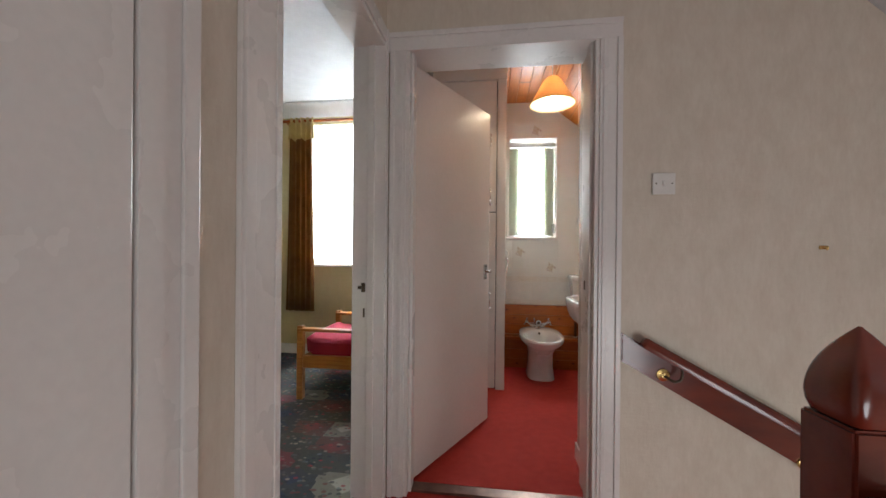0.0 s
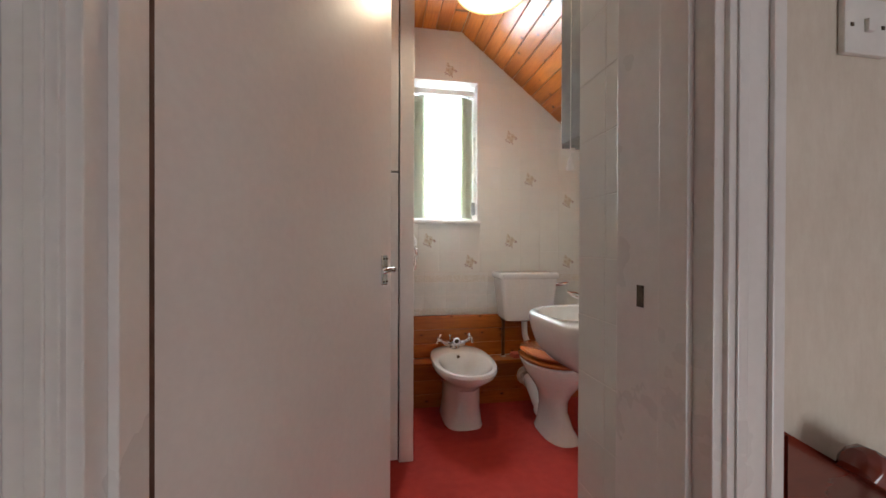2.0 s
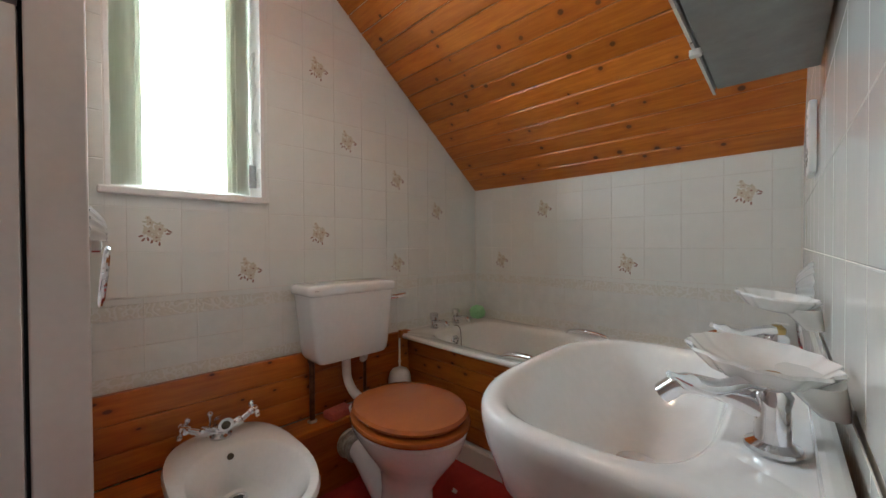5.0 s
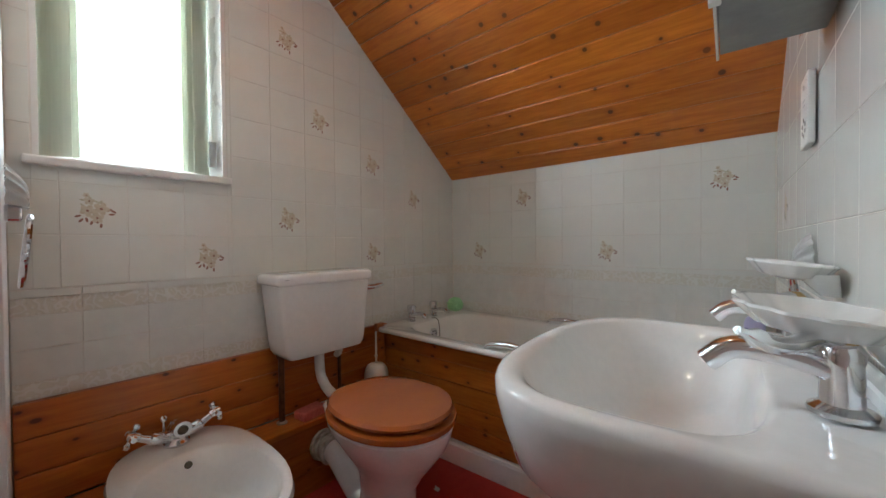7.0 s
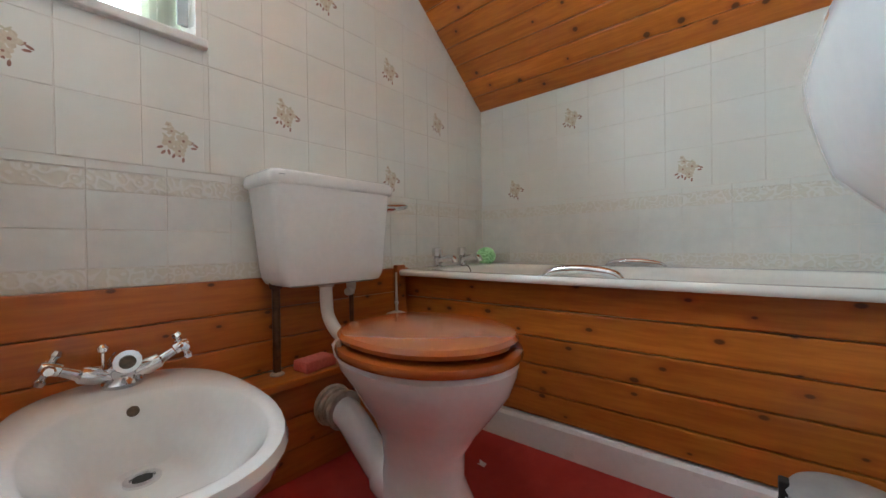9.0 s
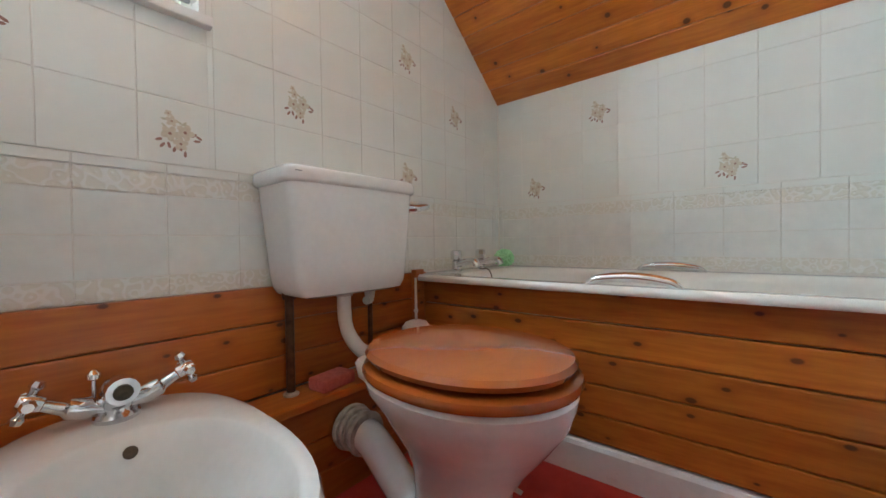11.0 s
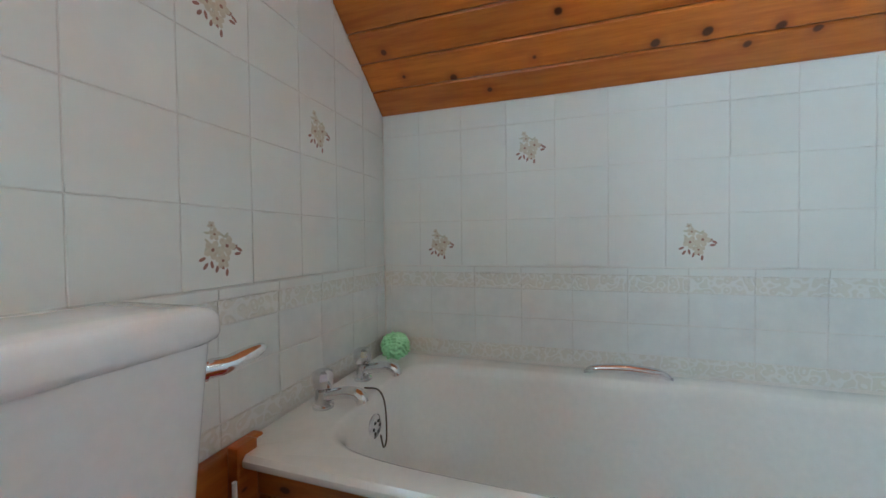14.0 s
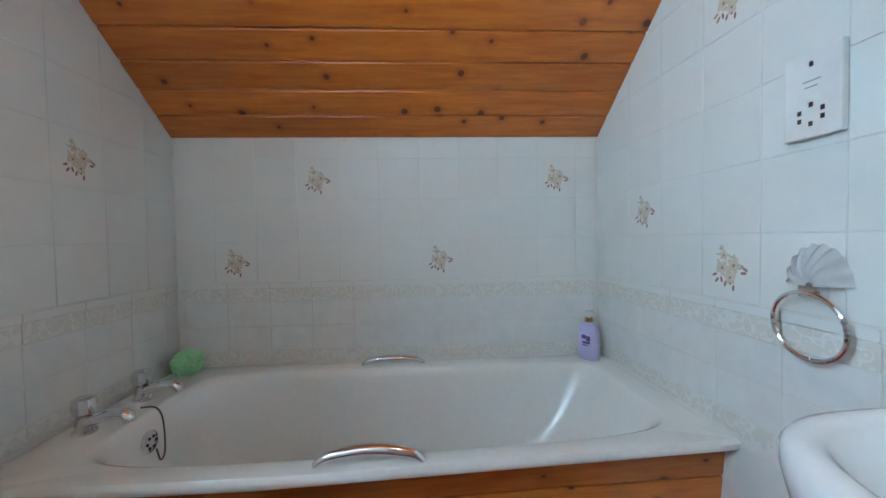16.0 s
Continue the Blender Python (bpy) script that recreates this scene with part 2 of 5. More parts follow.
M_CER = mk("white_glazed_ceramic", (0.82, 0.81, 0.79), (0.80, 0.79, 0.77), 4, 0.09, 0.0, rvar=0.02, coat=0.5)
M_ENAMEL = mk("cream_white_bath_acrylic", (0.80, 0.78, 0.73), (0.78, 0.76, 0.71), 4, 0.13, 0.0, rvar=0.03, coat=0.4)
M_PLASTIC = mk("white_plastic", (0.78, 0.76, 0.72), (0.72, 0.69, 0.64), 12, 0.35)
M_CHROME = mk("chrome", (0.82, 0.82, 0.84), (0.7, 0.7, 0.72), 25, 0.1, 0.05, 90, metal=1.0)
M_BRASS = mk("brass", (0.68, 0.48, 0.2), (0.5, 0.34, 0.13), 40, 0.25, 0.1, 150, metal=1.0)
M_DARKM = mk("tarnished_metal", (0.07, 0.055, 0.04), (0.16, 0.11, 0.07), 60, 0.4, 0.2, 200, metal=0.7)
M_COPPER = mk("tarnished_copper", (0.16, 0.075, 0.035), (0.07, 0.035, 0.02), 45, 0.45, 0.2, 150, metal=0.6)
M_MAHOG = mk("dark_mahogany_varnish", (0.19, 0.027, 0.012), (0.085, 0.012, 0.007), 9, 0.22, 0.08, 120, stretch=(0.25, 1, 1), coat=0.5)
M_SEAT = mk("varnished_mahogany_seat", (0.37, 0.092, 0.015), (0.33, 0.076, 0.012), 9, 0.2, 0.05, 160, stretch=(0.6, 1.4, 1), coat=0.5)
M_WALLP = wallpaper("cream_textured_wallpaper", (0.70, 0.63, 0.53), (0.62, 0.54, 0.44))
M_WALLB = wallpaper("yellow_cream_wallpaper", (0.64, 0.53, 0.30), (0.59, 0.48, 0.26), 0.4)
M_CEILW = mk("white_textured_ceiling_paint", (0.74, 0.74, 0.75), (0.68, 0.68, 0.69), 10, 0.85, 0.6, 55)
M_SHADE = translucent("tan_fabric_shade", (0.74, 0.42, 0.17), 0.55)
M_LINING = translucent("white_shade_lining", (0.85, 0.80, 0.70), 0.4)
M_BLIND = translucent("pale_green_blind_fabric", (0.78, 0.79, 0.72), 0.5)
M_NET = translucent("white_net_curtain", (0.85, 0.87, 0.9), 0.75)
M_CURT = mk("ochre_brown_curtain_cloth", (0.27, 0.115, 0.022), (0.19, 0.075, 0.014), 9, 0.9, 0.4, 220)
M_CURT2 = mk("pale_gold_curtain_heading", (0.60, 0.45, 0.2), (0.5, 0.35, 0.14), 12, 0.9, 0.4, 220)
M_CUSH = mk("crimson_cushion_cloth", (0.36, 0.012, 0.035), (0.28, 0.008, 0.025), 7, 0.9, 0.4, 260)
M_BULB = glow("lit_bulb", (1.0, 0.86, 0.66), 14)
M_GLASS = glass("window_glass")
M_CUPG = glass("clear_glass", 0.02)
M_MIRROR = mk("mirror_silver", (0.86, 0.88, 0.88), (0.85, 0.87, 0.87), 2, 0.03, metal=1.0, rvar=0.01)
M_CABG = mk("grey_cabinet_underside", (0.29, 0.285, 0.27), (0.23, 0.225, 0.215), 18, 0.6, 0.25, 70)
M_LOOFAH = mk("lime_green_bath_puff", (0.44, 0.74, 0.40), (0.34, 0.64, 0.31), 40, 0.6, 0.5, 200)
M_BOTTLE = mk("lilac_plastic_bottle", (0.56, 0.52, 0.74), (0.52, 0.48, 0.70), 10, 0.3)
M_VIOLET = mk("violet_print", (0.10, 0.07, 0.26), None, 20, 0.5)
M_SPONGE = mk("coral_pink_sponge", (0.62, 0.15, 0.11), (0.5, 0.1, 0.08), 90, 0.9, 0.7, 240)
# black rubber; also paints the shade in the cupboard door gaps and small holes
M_BLACK = mk("black_rubber_and_gap_shade", (0.02, 0.02, 0.02), None, 20, 0.6)
M_GREY = mk("grey_plastic", (0.33, 0.33, 0.33), None, 20, 0.5)
M_PUTTY = mk("grubby_white_sealant", (0.55, 0.50, 0.44), (0.3, 0.24, 0.19), 40, 0.7, 0.6, 80)
M_PETAL = mk("printed_cream_petal", (0.64, 0.57, 0.45), (0.55, 0.47, 0.36), 140, 0.2)
M_LEAF = mk("printed_brown_leaf", (0.36, 0.20, 0.16), (0.28, 0.15, 0.12), 90, 0.2)
M_SPRIG = mk("printed_sage_sprig", (0.56, 0.53, 0.40), (0.50, 0.46, 0.35), 90, 0.2)
M_STRIP = mk("brown_metal_threshold_and_hinge_gap", (0.22, 0.13, 0.10), (0.14, 0.08, 0.06), 20, 0.3, 0.1, 80, metal=0.6)


# ---- mesh helpers ----
def link_mesh(name, bm, mats, smooth=False):
    me = bpy.data.meshes.new(name)
    bmesh.ops.recalc_face_normals(bm, faces=bm.faces)
    bm.to_mesh(me)
    bm.free()
    for mt in (mats if isinstance(mats, (list, tuple)) else [mats]):
        me.materials.append(mt)
    if smooth:
        for p in me.polygons:
            p.use_smooth = True
        me.set_sharp_from_angle(angle=radians(42))
    return me


def part(name, bm, material, parent=None, label="", smooth=False):
    ob = new(name, link_mesh(name, bm, material, smooth))
    if parent:
        ob.parent = parent
    if label:
        ob["label"] = label
    return ob


def thing(name, x, y, z, label, category, rz=0.0, group=""):
    ob = new(name)
    ob.matrix_world = pose(x, y, z, 0, 0, rz)
    ob.empty_display_size = 0.05
    return tagged(ob, label, category, group)


def structure(name, bm, material, label, category="", smooth=False):
    return tagged(part(name, bm, material, None, "", smooth), label, category or name.split("_")[0], kind="structure")


def box(bm, x0, x1, y0, y1, z0, z1, bevel=0.0):
    r = bmesh.ops.create_cube(bm, size=1.0)
    vs = r["verts"]
    for v in vs:
        v.co = Vector(((x0 + x1) / 2 + v.co.x * (x1 - x0), (y0 + y1) / 2 + v.co.y * (y1 - y0), (z0 + z1) / 2 + v.co.z * (z1 - z0)))
    if bevel:
        es = list({e for v in vs for e in v.link_edges})
        bmesh.ops.bevel(bm, geom=es, offset=bevel, segments=2, affect='EDGES', profile=0.6)
    return bm


def bx(x0, x1, y0, y1, z0, z1, bevel=0.0):
    return box(bmesh.new(), x0, x1, y0, y1, z0, z1, bevel)


def prism(bm, pts, z0, z1):
    """An upright prism over a plan polygon."""
    lo = [bm.verts.new((x, y, z0)) for x, y in pts]
    hi = [bm.verts.new((x, y, z1)) for x, y in pts]
    bm.faces.new(lo[::-1])
    bm.faces.new(hi)
    for i in range(len(pts)):
        j = (i + 1) % len(pts)
        bm.faces.new((lo[i], lo[j], hi[j], hi[i]))
    return bm


def extrude_y(bm, pts, y0, y1):
    """A prism along y over a polygon of x, z."""
    lo = [bm.verts.new((x, y0, z)) for x, z in pts]
    hi = [bm.verts.new((x, y1, z)) for x, z in pts]
    bm.faces.new(lo)
    bm.faces.new(hi[::-1])
    for i in range(len(pts)):
        j = (i + 1) % len(pts)
        bm.faces.new((lo[i], hi[i], hi[j], lo[j]))
    return bm


def extrude_x(bm, pts, x0, x1):
    """A prism along x over a polygon of y, z."""
    lo = [bm.verts.new((x0, y, z)) for y, z in pts]
    hi = [bm.verts.new((x1, y, z)) for y, z in pts]
    bm.faces.new(lo)
    bm.faces.new(hi[::-1])
    for i in range(len(pts)):
        j = (i + 1) % len(pts)
        bm.faces.new((lo[i], hi[i], hi[j], lo[j]))
    return bm


def oval(cx, cy, z, rx, ry, e=2.0, n=40, back=1.0, tilt=0.0, eb=None):
    """A superellipse ring; back scales its +y half, tilt raises it along y."""
    out = []
    for i in range(n):
        a = 2 * math.pi * i / n
        c, s = math.cos(a), math.sin(a)
        ee = eb if (eb and s > 0) else e
        x = abs(c) ** (2 / ee) * math.copysign(1, c) * rx
        y = abs(s) ** (2 / ee) * math.copysign(1, s) * ry * (back if s > 0 else 1)
        out.append((cx + x, cy + y, z + tilt * y))
    return out


def loft(rings, cap0=True, cap1=True, bm=None):
    bm = bm or bmesh.new()
    vr = [[bm.verts.new(p) for p in r] for r in rings]
    n = len(rings[0])
    for a, b in zip(vr, vr[1:]):
        for i in range(n):
            j = (i + 1) % n
            bm.faces.new((a[i], a[j], b[j], b[i]))
    if cap0:
        bm.faces.new(vr[0][::-1])
    if cap1:
        bm.faces.new(vr[-1])
    return bm


def lathe(prof, cx=0, cy=0, n=24, bm=None, cap0=True, cap1=True):
    return loft([oval(cx, cy, z, r, r, n=n) for r, z in prof], cap0, cap1, bm)


def tube(pts, r, n=10, bm=None, closed=False):
    """A round tube through points; r may be a list of radii."""
    bm = bm or bmesh.new()
    P = [Vector(p) for p in pts]
    k = len(P)
    rr = r if isinstance(r, (list, tuple)) else [r] * k
    rings = []
    up = Vector((0.13, 0.29, 0.95)).normalized()
    for i, p in enumerate(P):
        d = (P[(i + 1) % k] - P[i - 1]) if closed else (P[min(i + 1, k - 1)] - P[max(i - 1, 0)])
        d.normalize()
        a = d.cross(up)
        if a.length < 0.05:
            a = d.cross(Vector((1, 0, 0)))
        a.normalize()
        b = d.cross(a)
        rings.append([p + (a * math.cos(t) + b * math.sin(t)) * rr[i] for t in [2 * math.pi * q / n for q in range(n)]])
    if closed:
        rings.append(rings[0])
    loft(rings, not closed, not closed, bm)
    if closed:
        bmesh.ops.remove_doubles(bm, verts=bm.verts, dist=1e-6)
    return bm


def curve_pts(pts, n=8):
    """A smooth line through points (Catmull-Rom)."""
    P = [Vector(p) for p in pts]
    P = [P[0] * 2 - P[1]] + P + [P[-1] * 2 - P[-2]]
    out = []
    for i in range(1, len(P) - 2):
        for q in range(n):
            t = q / n
            a, b, c, d = P[i - 1], P[i], P[i + 1], P[i + 2]
            out.append(0.5 * ((2 * b) + (c - a) * t + (2 * a - 5 * b + 4 * c - d) * t * t + (3 * b - a - 3 * c + d) * t ** 3))
    out.append(P[-2])
    return out


# ---- plan of the place ----
NY, EX = 4.086, 2.414            # inner faces of the window wall and the bath wall
CEIL, KNEE = 2.50, 1.365         # flat ceiling and the low end of its slope
SLX = 0.985                      # where the slope begins
SLOPE = (CEIL - KNEE) / (EX - SLX)
RX, RY = 0.950, 2.512            # corner of the tiled return beside the door
SDIR = Vector((EX - RX, 2.566 - RY, 0)).normalized()
DW = 2.090                       # landing face of the bathroom door wall
DB = 2.300                       # its bathroom face
CUPX, CUPY = 0.598, 3.384        # corner of the airing cupboard
WX0, WX1, WZ0, WZ1 = 0.645, 1.110, 1.200, 2.170


def south(x):
    return RY + (x - RX) * SDIR.y / SDIR.x


# ---- floors ----
structure("floor", bx(-0.10, 2.60, 2.20, 4.25, -0.12, 0.0), M_CARPET, "worn red pile carpet in the bathroom", "carpet")
structure("floor_landing", bx(-0.10, 0.98, -1.25, 2.196, -0.12, -0.006), M_CARPET, "red carpet on the landing", "carpet")
structure("floor_bedroom", bx(-3.1, -0.104, 0.2, 4.25, -0.12, 0.0), M_CARPET_B, "dark patchwork patterned bedroom carpet", "carpet")
structure("floor_stairwell", bx(0.984, 3.2, -1.25, 2.09, -1.5, -1.4), M_CARPET, "red carpet at the foot of the stairwell", "carpet")
structure("threshold", bx(0.12, 0.915, 2.13, 2.19, -0.006, 0.006, 0.002), M_STRIP, "worn brown metal threshold strip in the doorway", "threshold")

# ---- window wall, with the opening cut through ----
def wall_with_hole(x0, x1, y0, y1, z0, z1, hx0, hx1, hz0, hz1):
    bm = bmesh.new()
    box(bm, x0, hx0, y0, y1, z0, z1)
    box(bm, hx1, x1, y0, y1, z0, z1)
    box(bm, hx0, hx1, y0, y1, z0, hz0)
    box(bm, hx0, hx1, y0, y1, hz1, z1)
    return bm


wall_north = structure("wall_north", wall_with_hole(0.0, 2.62, NY, 4.28, -0.1, 2.75, WX0, WX1, WZ0, WZ1), M_GROUT, "tiled bathroom window wall under a sloping ceiling", "wall")
wall_east = structure("wall_east", bx(EX, 2.62, 2.30, NY - 0.001, -0.1, 1.50), M_GROUT, "low tiled wall along the bath", "wall")
bm = prism(bmesh.new(), [(RX, DB + 0.001), (EX, DB + 0.001), (EX, south(EX)), (RX, RY)], -0.1, 2.75)
wall_south = structure("wall_south", bm, M_GROUT, "tiled wall behind the washbasin", "wall")
structure("wall_west", bx(-0.12, 0.02, 2.34, NY - 0.001, -0.1, 2.75), M_GLOSS, "plain painted bathroom wall behind the door", "wall")

# door wall between landing and bathroom
bm = bmesh.new()
box(bm, -0.12, 0.095, DW, DB, -0.1, 2.75)
box(bm, 0.944, 3.2, DW, DB, -1.5, 2.75)
box(bm, 0.095, 0.944, DW, DB, 2.005, 2.75)
structure("wall_landing", bm, M_WALLP, "cream wallpapered landing wall above the stairs", "wall")
# wall between landing and bedroom
bm = bmesh.new()
box(bm, -0.105, 0.02, -1.25, 1.235, -0.1, 2.75)
box(bm, -0.105, 0.02, 1.235, 2.075, 2.005, 2.75)
box(bm, -0.105, 0.02, 2.075, DW - 0.001, -0.1, 2.75)
structure("wall_bedroom_side", bm, M_WALLP, "cream wallpapered wall between landing and bedroom", "wall")
# bedroom shell
structure("wall_bedroom_north", wall_with_hole(-3.1, -0.121, 4.06, 4.28, -0.1, 2.75, -1.31, -0.30, 0.92, 2.31), M_WALLB, "yellow-cream wallpapered bedroom window wall", "wall")
structure("wall_bedroom_west", bx(-3.25, -3.1, 0.2, 4.28, -0.1, 2.75), M_WALLB, "yellow-cream bedroom wall", "wall")
structure("wall_bedroom_south", bx(-3.1, -0.106, 0.05, 0.2, -0.1, 2.75), M_WALLB, "yellow-cream bedroom wall", "wall")
structure("wall_bedroom_east", bx(-0.119, -0.106, 2.34, 4.06, -0.1, 2.75), M_WALLB, "yellow-cream bedroom wall", "wall")
structure("ceiling_bedroom", bx(-3.1, -0.11, 0.2, 4.06, 2.56, 2.7), M_CEILW, "white textured bedroom ceiling", "ceiling")
bm = extrude_x(bmesh.new(), [(4.06, 2.43), (4.045, 2.43), (4.03, 2.47), (3.98, 2.53), (3.955, 2.545), (3.955, 2.56), (4.06, 2.56)], -3.1, -0.12)
structure("trim_cove", bm, M_CEILW, "white plaster cove under the bedroom ceiling", "cove", True)
structure("baseboard_bedroom", bx(-3.1, -0.12, 4.042, 4.06, 0, 0.10, 0.004), M_GLOSS, "white gloss skirting board in the bedroom", "skirting")
# landing shell
bm = wall_with_hole(-0.105, 3.2, -1.4, -1.25, -1.5, 2.75, 1.08, 2.42, -0.68, 0.68)
structure("wall_landing_south", bm, M_WALLP, "cream wallpapered end wall of the landing with a window opening", "wall")
structure("wall_landing_east", bx(3.2, 3.35, -1.4, 2.3, -1.5, 2.75), M_WALLP, "cream wallpapered stairwell wall", "wall")
bm = bmesh.new()
extrude_y(bm, [(-0.1, 2.46), (1.46, 2.46), (3.2, 0.80), (3.2, 0.95), (1.52, 2.58), (-0.1, 2.58)], -1.25, DW - 0.001)
structure("ceiling_landing", bm, M_CEILW, "white landing ceiling sloping down over the stairs", "ceiling")

# ---- pine boarded ceiling ----
bm = bmesh.new()
pw, gap = 0.0905, 0.0018


def plank(bm, a, b, n, y0, y1):
    """A board between two points of the x, z section, with chamfered edges."""
    a, b, n = Vector(a), Vector(b), Vector(n)
    d = (b - a).normalized()
    ch = 0.0042
    pts = [a + n * 0.012, a + n * ch, a + d * ch, b - d * ch, b + n * ch, b + n * 0.012]
    extrude_y(bm, [(p.x, p.y) for p in pts], y0, y1)


L = math.hypot(EX - SLX, CEIL - KNEE)
sd = Vector(((EX - SLX) / L, -(CEIL - KNEE) / L))
sn = Vector((-sd.y, sd.x))
q = 0.0
while q < L:
    a = Vector((SLX, CEIL)) + sd * max(L - q - pw + gap, 0)
    b = Vector((SLX, CEIL)) + sd * (L - q)
    if (b - a).length > 0.01:
        plank(bm, a, b, sn, 2.33, NY - 0.002)
    q += pw
x = SLX
while x > 0.03:
    plank(bm, (max(x - pw + gap, 0.022), CEIL), (x, CEIL), (0, 1), 2.302, NY - 0.002)
    x -= pw
structure("ceiling", bm, M_PINE_C, "orange varnished knotty pine boarded ceiling", "ceiling")
bm = bmesh.new()
extrude_y(bm, [(-0.1, CEIL + 0.015), (SLX + 0.01, CEIL + 0.015), (EX + 0.2, KNEE - 0.14), (EX + 0.2, KNEE + 0.1), (SLX, CEIL + 0.2), (-0.1, CEIL + 0.2)], 2.302, 4.2)
structure("ceiling_backing", bm, M_GROUT, "dark void above the boarded ceiling", "ceiling")


# ---- door frames ----
frame_bath = thing("door_frame", 0.53, DW, 0, "white gloss painted bathroom door frame and architrave", "door frame")


def wpart(name, bm, m, parent, label="", smooth=False):
    """A part given in world metres under a thing that stands elsewhere."""
    bm.transform(parent.matrix_world.inverted())
    return part(name, bm, m, parent, label, smooth)


def architrave_v(x0, x1, inner, z0, z1):
    bm = bx(x0, x1, DW - 0.012, DW - 0.0005, z0, z1, 0.002)
    if inner == "right":
        box(bm, x0, x0 + 0.022, DW - 0.02, DW - 0.012, z0, z1, 0.003)
        box(bm, x1 - 0.03, x1 - 0.012, DW - 0.016, DW - 0.012, z0, z1, 0.002)
    else:
        box(bm, x1 - 0.022, x1, DW - 0.02, DW - 0.012, z0, z1, 0.003)
        box(bm, x0 + 0.012, x0 + 0.03, DW - 0.016, DW - 0.012, z0, z1, 0.002)
    return bm


wpart("architrave", architrave_v(0.926, 1.014, "left", 0, 1.965), M_GLOSS, frame_bath)
wpart("architrave", architrave_v(0.041, 0.112, "right", 0, 1.965), M_GLOSS, frame_bath)
bm = bx(0.022, 1.014, DW - 0.012, DW - 0.0005, 1.965, 2.045, 0.002)
box(bm, 0.022, 1.014, DW - 0.02, DW - 0.012, 2.022, 2.045, 0.003)
wpart("head_architrave", bm, M_GLOSS, frame_bath)
wpart("jamb", bx(0.097, 0.128, DW - 0.004, DB + 0.004, 0, 1.98, 0.002), M_GLOSS, frame_bath)
wpart("jamb", bx(0.910, 0.942, DW - 0.004, DB + 0.004, 0, 1.98, 0.002), M_GLOSS, frame_bath)
wpart("head_jamb", bx(0.097, 0.942, DW - 0.004, DB + 0.004, 1.975, 2.003, 0.002), M_GLOSS, frame_bath)
wpart("stop", bx(0.128, 0.140, DW + 0.03, DW + 0.088, 0, 1.975, 0.002), M_GLOSS, frame_bath)
wpart("stop", bx(0.898, 0.910, DW + 0.03, DW + 0.088, 0, 1.975, 0.002), M_GLOSS, frame_bath)
wpart("strike_plate", bx(0.9075, 0.9105, DW + 0.136, DW + 0.152, 0.918, 0.958, 0.0005), M_DARKM, frame_bath, "tarnished metal strike plate")

frame_bed = thing("door_frame", -0.04, 1.65, 0, "white gloss painted bedroom door frame with strike plate", "door frame")
wpart("jamb", bx(-0.115, 0.024, 2.045, 2.073, 0, 1.98, 0.002), M_GLOSS, frame_bed)
wpart("jamb", bx(-0.115, 0.024, 1.237, 1.265, 0, 1.98, 0.002), M_GLOSS, frame_bed)
wpart("head_jamb", bx(-0.115, 0.024, 1.237, 2.073, 1.975, 2.003, 0.002), M_GLOSS, frame_bed)
bm = bx(0.0205, 0.033, 2.045, 2.069, 0, 2.05, 0.003)
box(bm, 0.033, 0.040, 2.050, 2.062, 0, 2.05, 0.003)
wpart("architrave", bm, M_GLOSS, frame_bed)
bm = bx(0.0205, 0.033, 1.13, 1.262, 0, 2.05, 0.003)
box(bm, 0.033, 0.043, 1.13, 1.16, 0, 2.05, 0.003)
box(bm, 0.033, 0.037, 1.235, 1.252, 0, 2.05, 0.002)
wpart("architrave", bm, M_GLOSS, frame_bed)
wpart("head_architrave", bx(0.0205, 0.034, 1.262, 2.045, 1.99, 2.05, 0.003), M_GLOSS, frame_bed)
wpart("stop", bx(-0.045, -0.015, 2.033, 2.045, 0, 1.975, 0.002), M_GLOSS, frame_bed)
bm = bx(-0.072, -0.054, 2.0435, 2.0455, 0.905, 0.945, 0.0005)
box(bm, -0.085, -0.068, 2.034, 2.046, 0.918, 0.932, 0.002)
wpart("strike_plate", bm, M_DARKM, frame_bed, "dark metal latch strike plate")
wpart("keep", bx(-0.064, -0.056, 2.0435, 2.0455, 0.795, 0.835, 0.0005), M_DARKM, frame_bed, "dark bolt keep slot")

# a second frame close to where the walk begins
frame_near = thing("door_frame", 0.03, 0.62, 0, "white gloss painted door frame beside the landing", "door frame")
bm = bx(0.0205, 0.034, 0.932, 1.025, 0, 2.05, 0.003)
box(bm, 0.034, 0.042, 0.995, 1.025, 0, 2.05, 0.004)
wpart("architrave", bm, M_GLOSS, frame_near)
wpart("door_leaf", bx(0.0205, 0.034, 0.14, 0.924, 0.01, 2.0, 0.003), M_GLOSS, frame_near, "closed white flush door")

# ---- bathroom door, standing open ----
door = thing("door", 0.129, 2.190, 0, "open flush bathroom door in pinkish white gloss paint", "door")
door.matrix_world = pose(0.129, 2.190, 0, 0, 0, 63.0)
leaf = part("door_leaf", bx(0, 0.762, 0, 0.036, 0.012, 1.955, 0.002), M_DOORP, door)
# brown strip on the leaf face, stands in for the dark gap beside the jamb
part("hinge_gap_strip", bx(0.002, 0.010, -0.0012, 0.0004, 0.016, 1.951), M_STRIP, door, "brown strip painted in for the dark hinge gap")
for hz in (0.25, 1.72):
    bm = lathe([(0.006, hz - 0.04), (0.006, hz + 0.04)], -0.004, -0.003, 10)
    part("hinge", bm, M_GLOSS, door, "painted butt hinge")


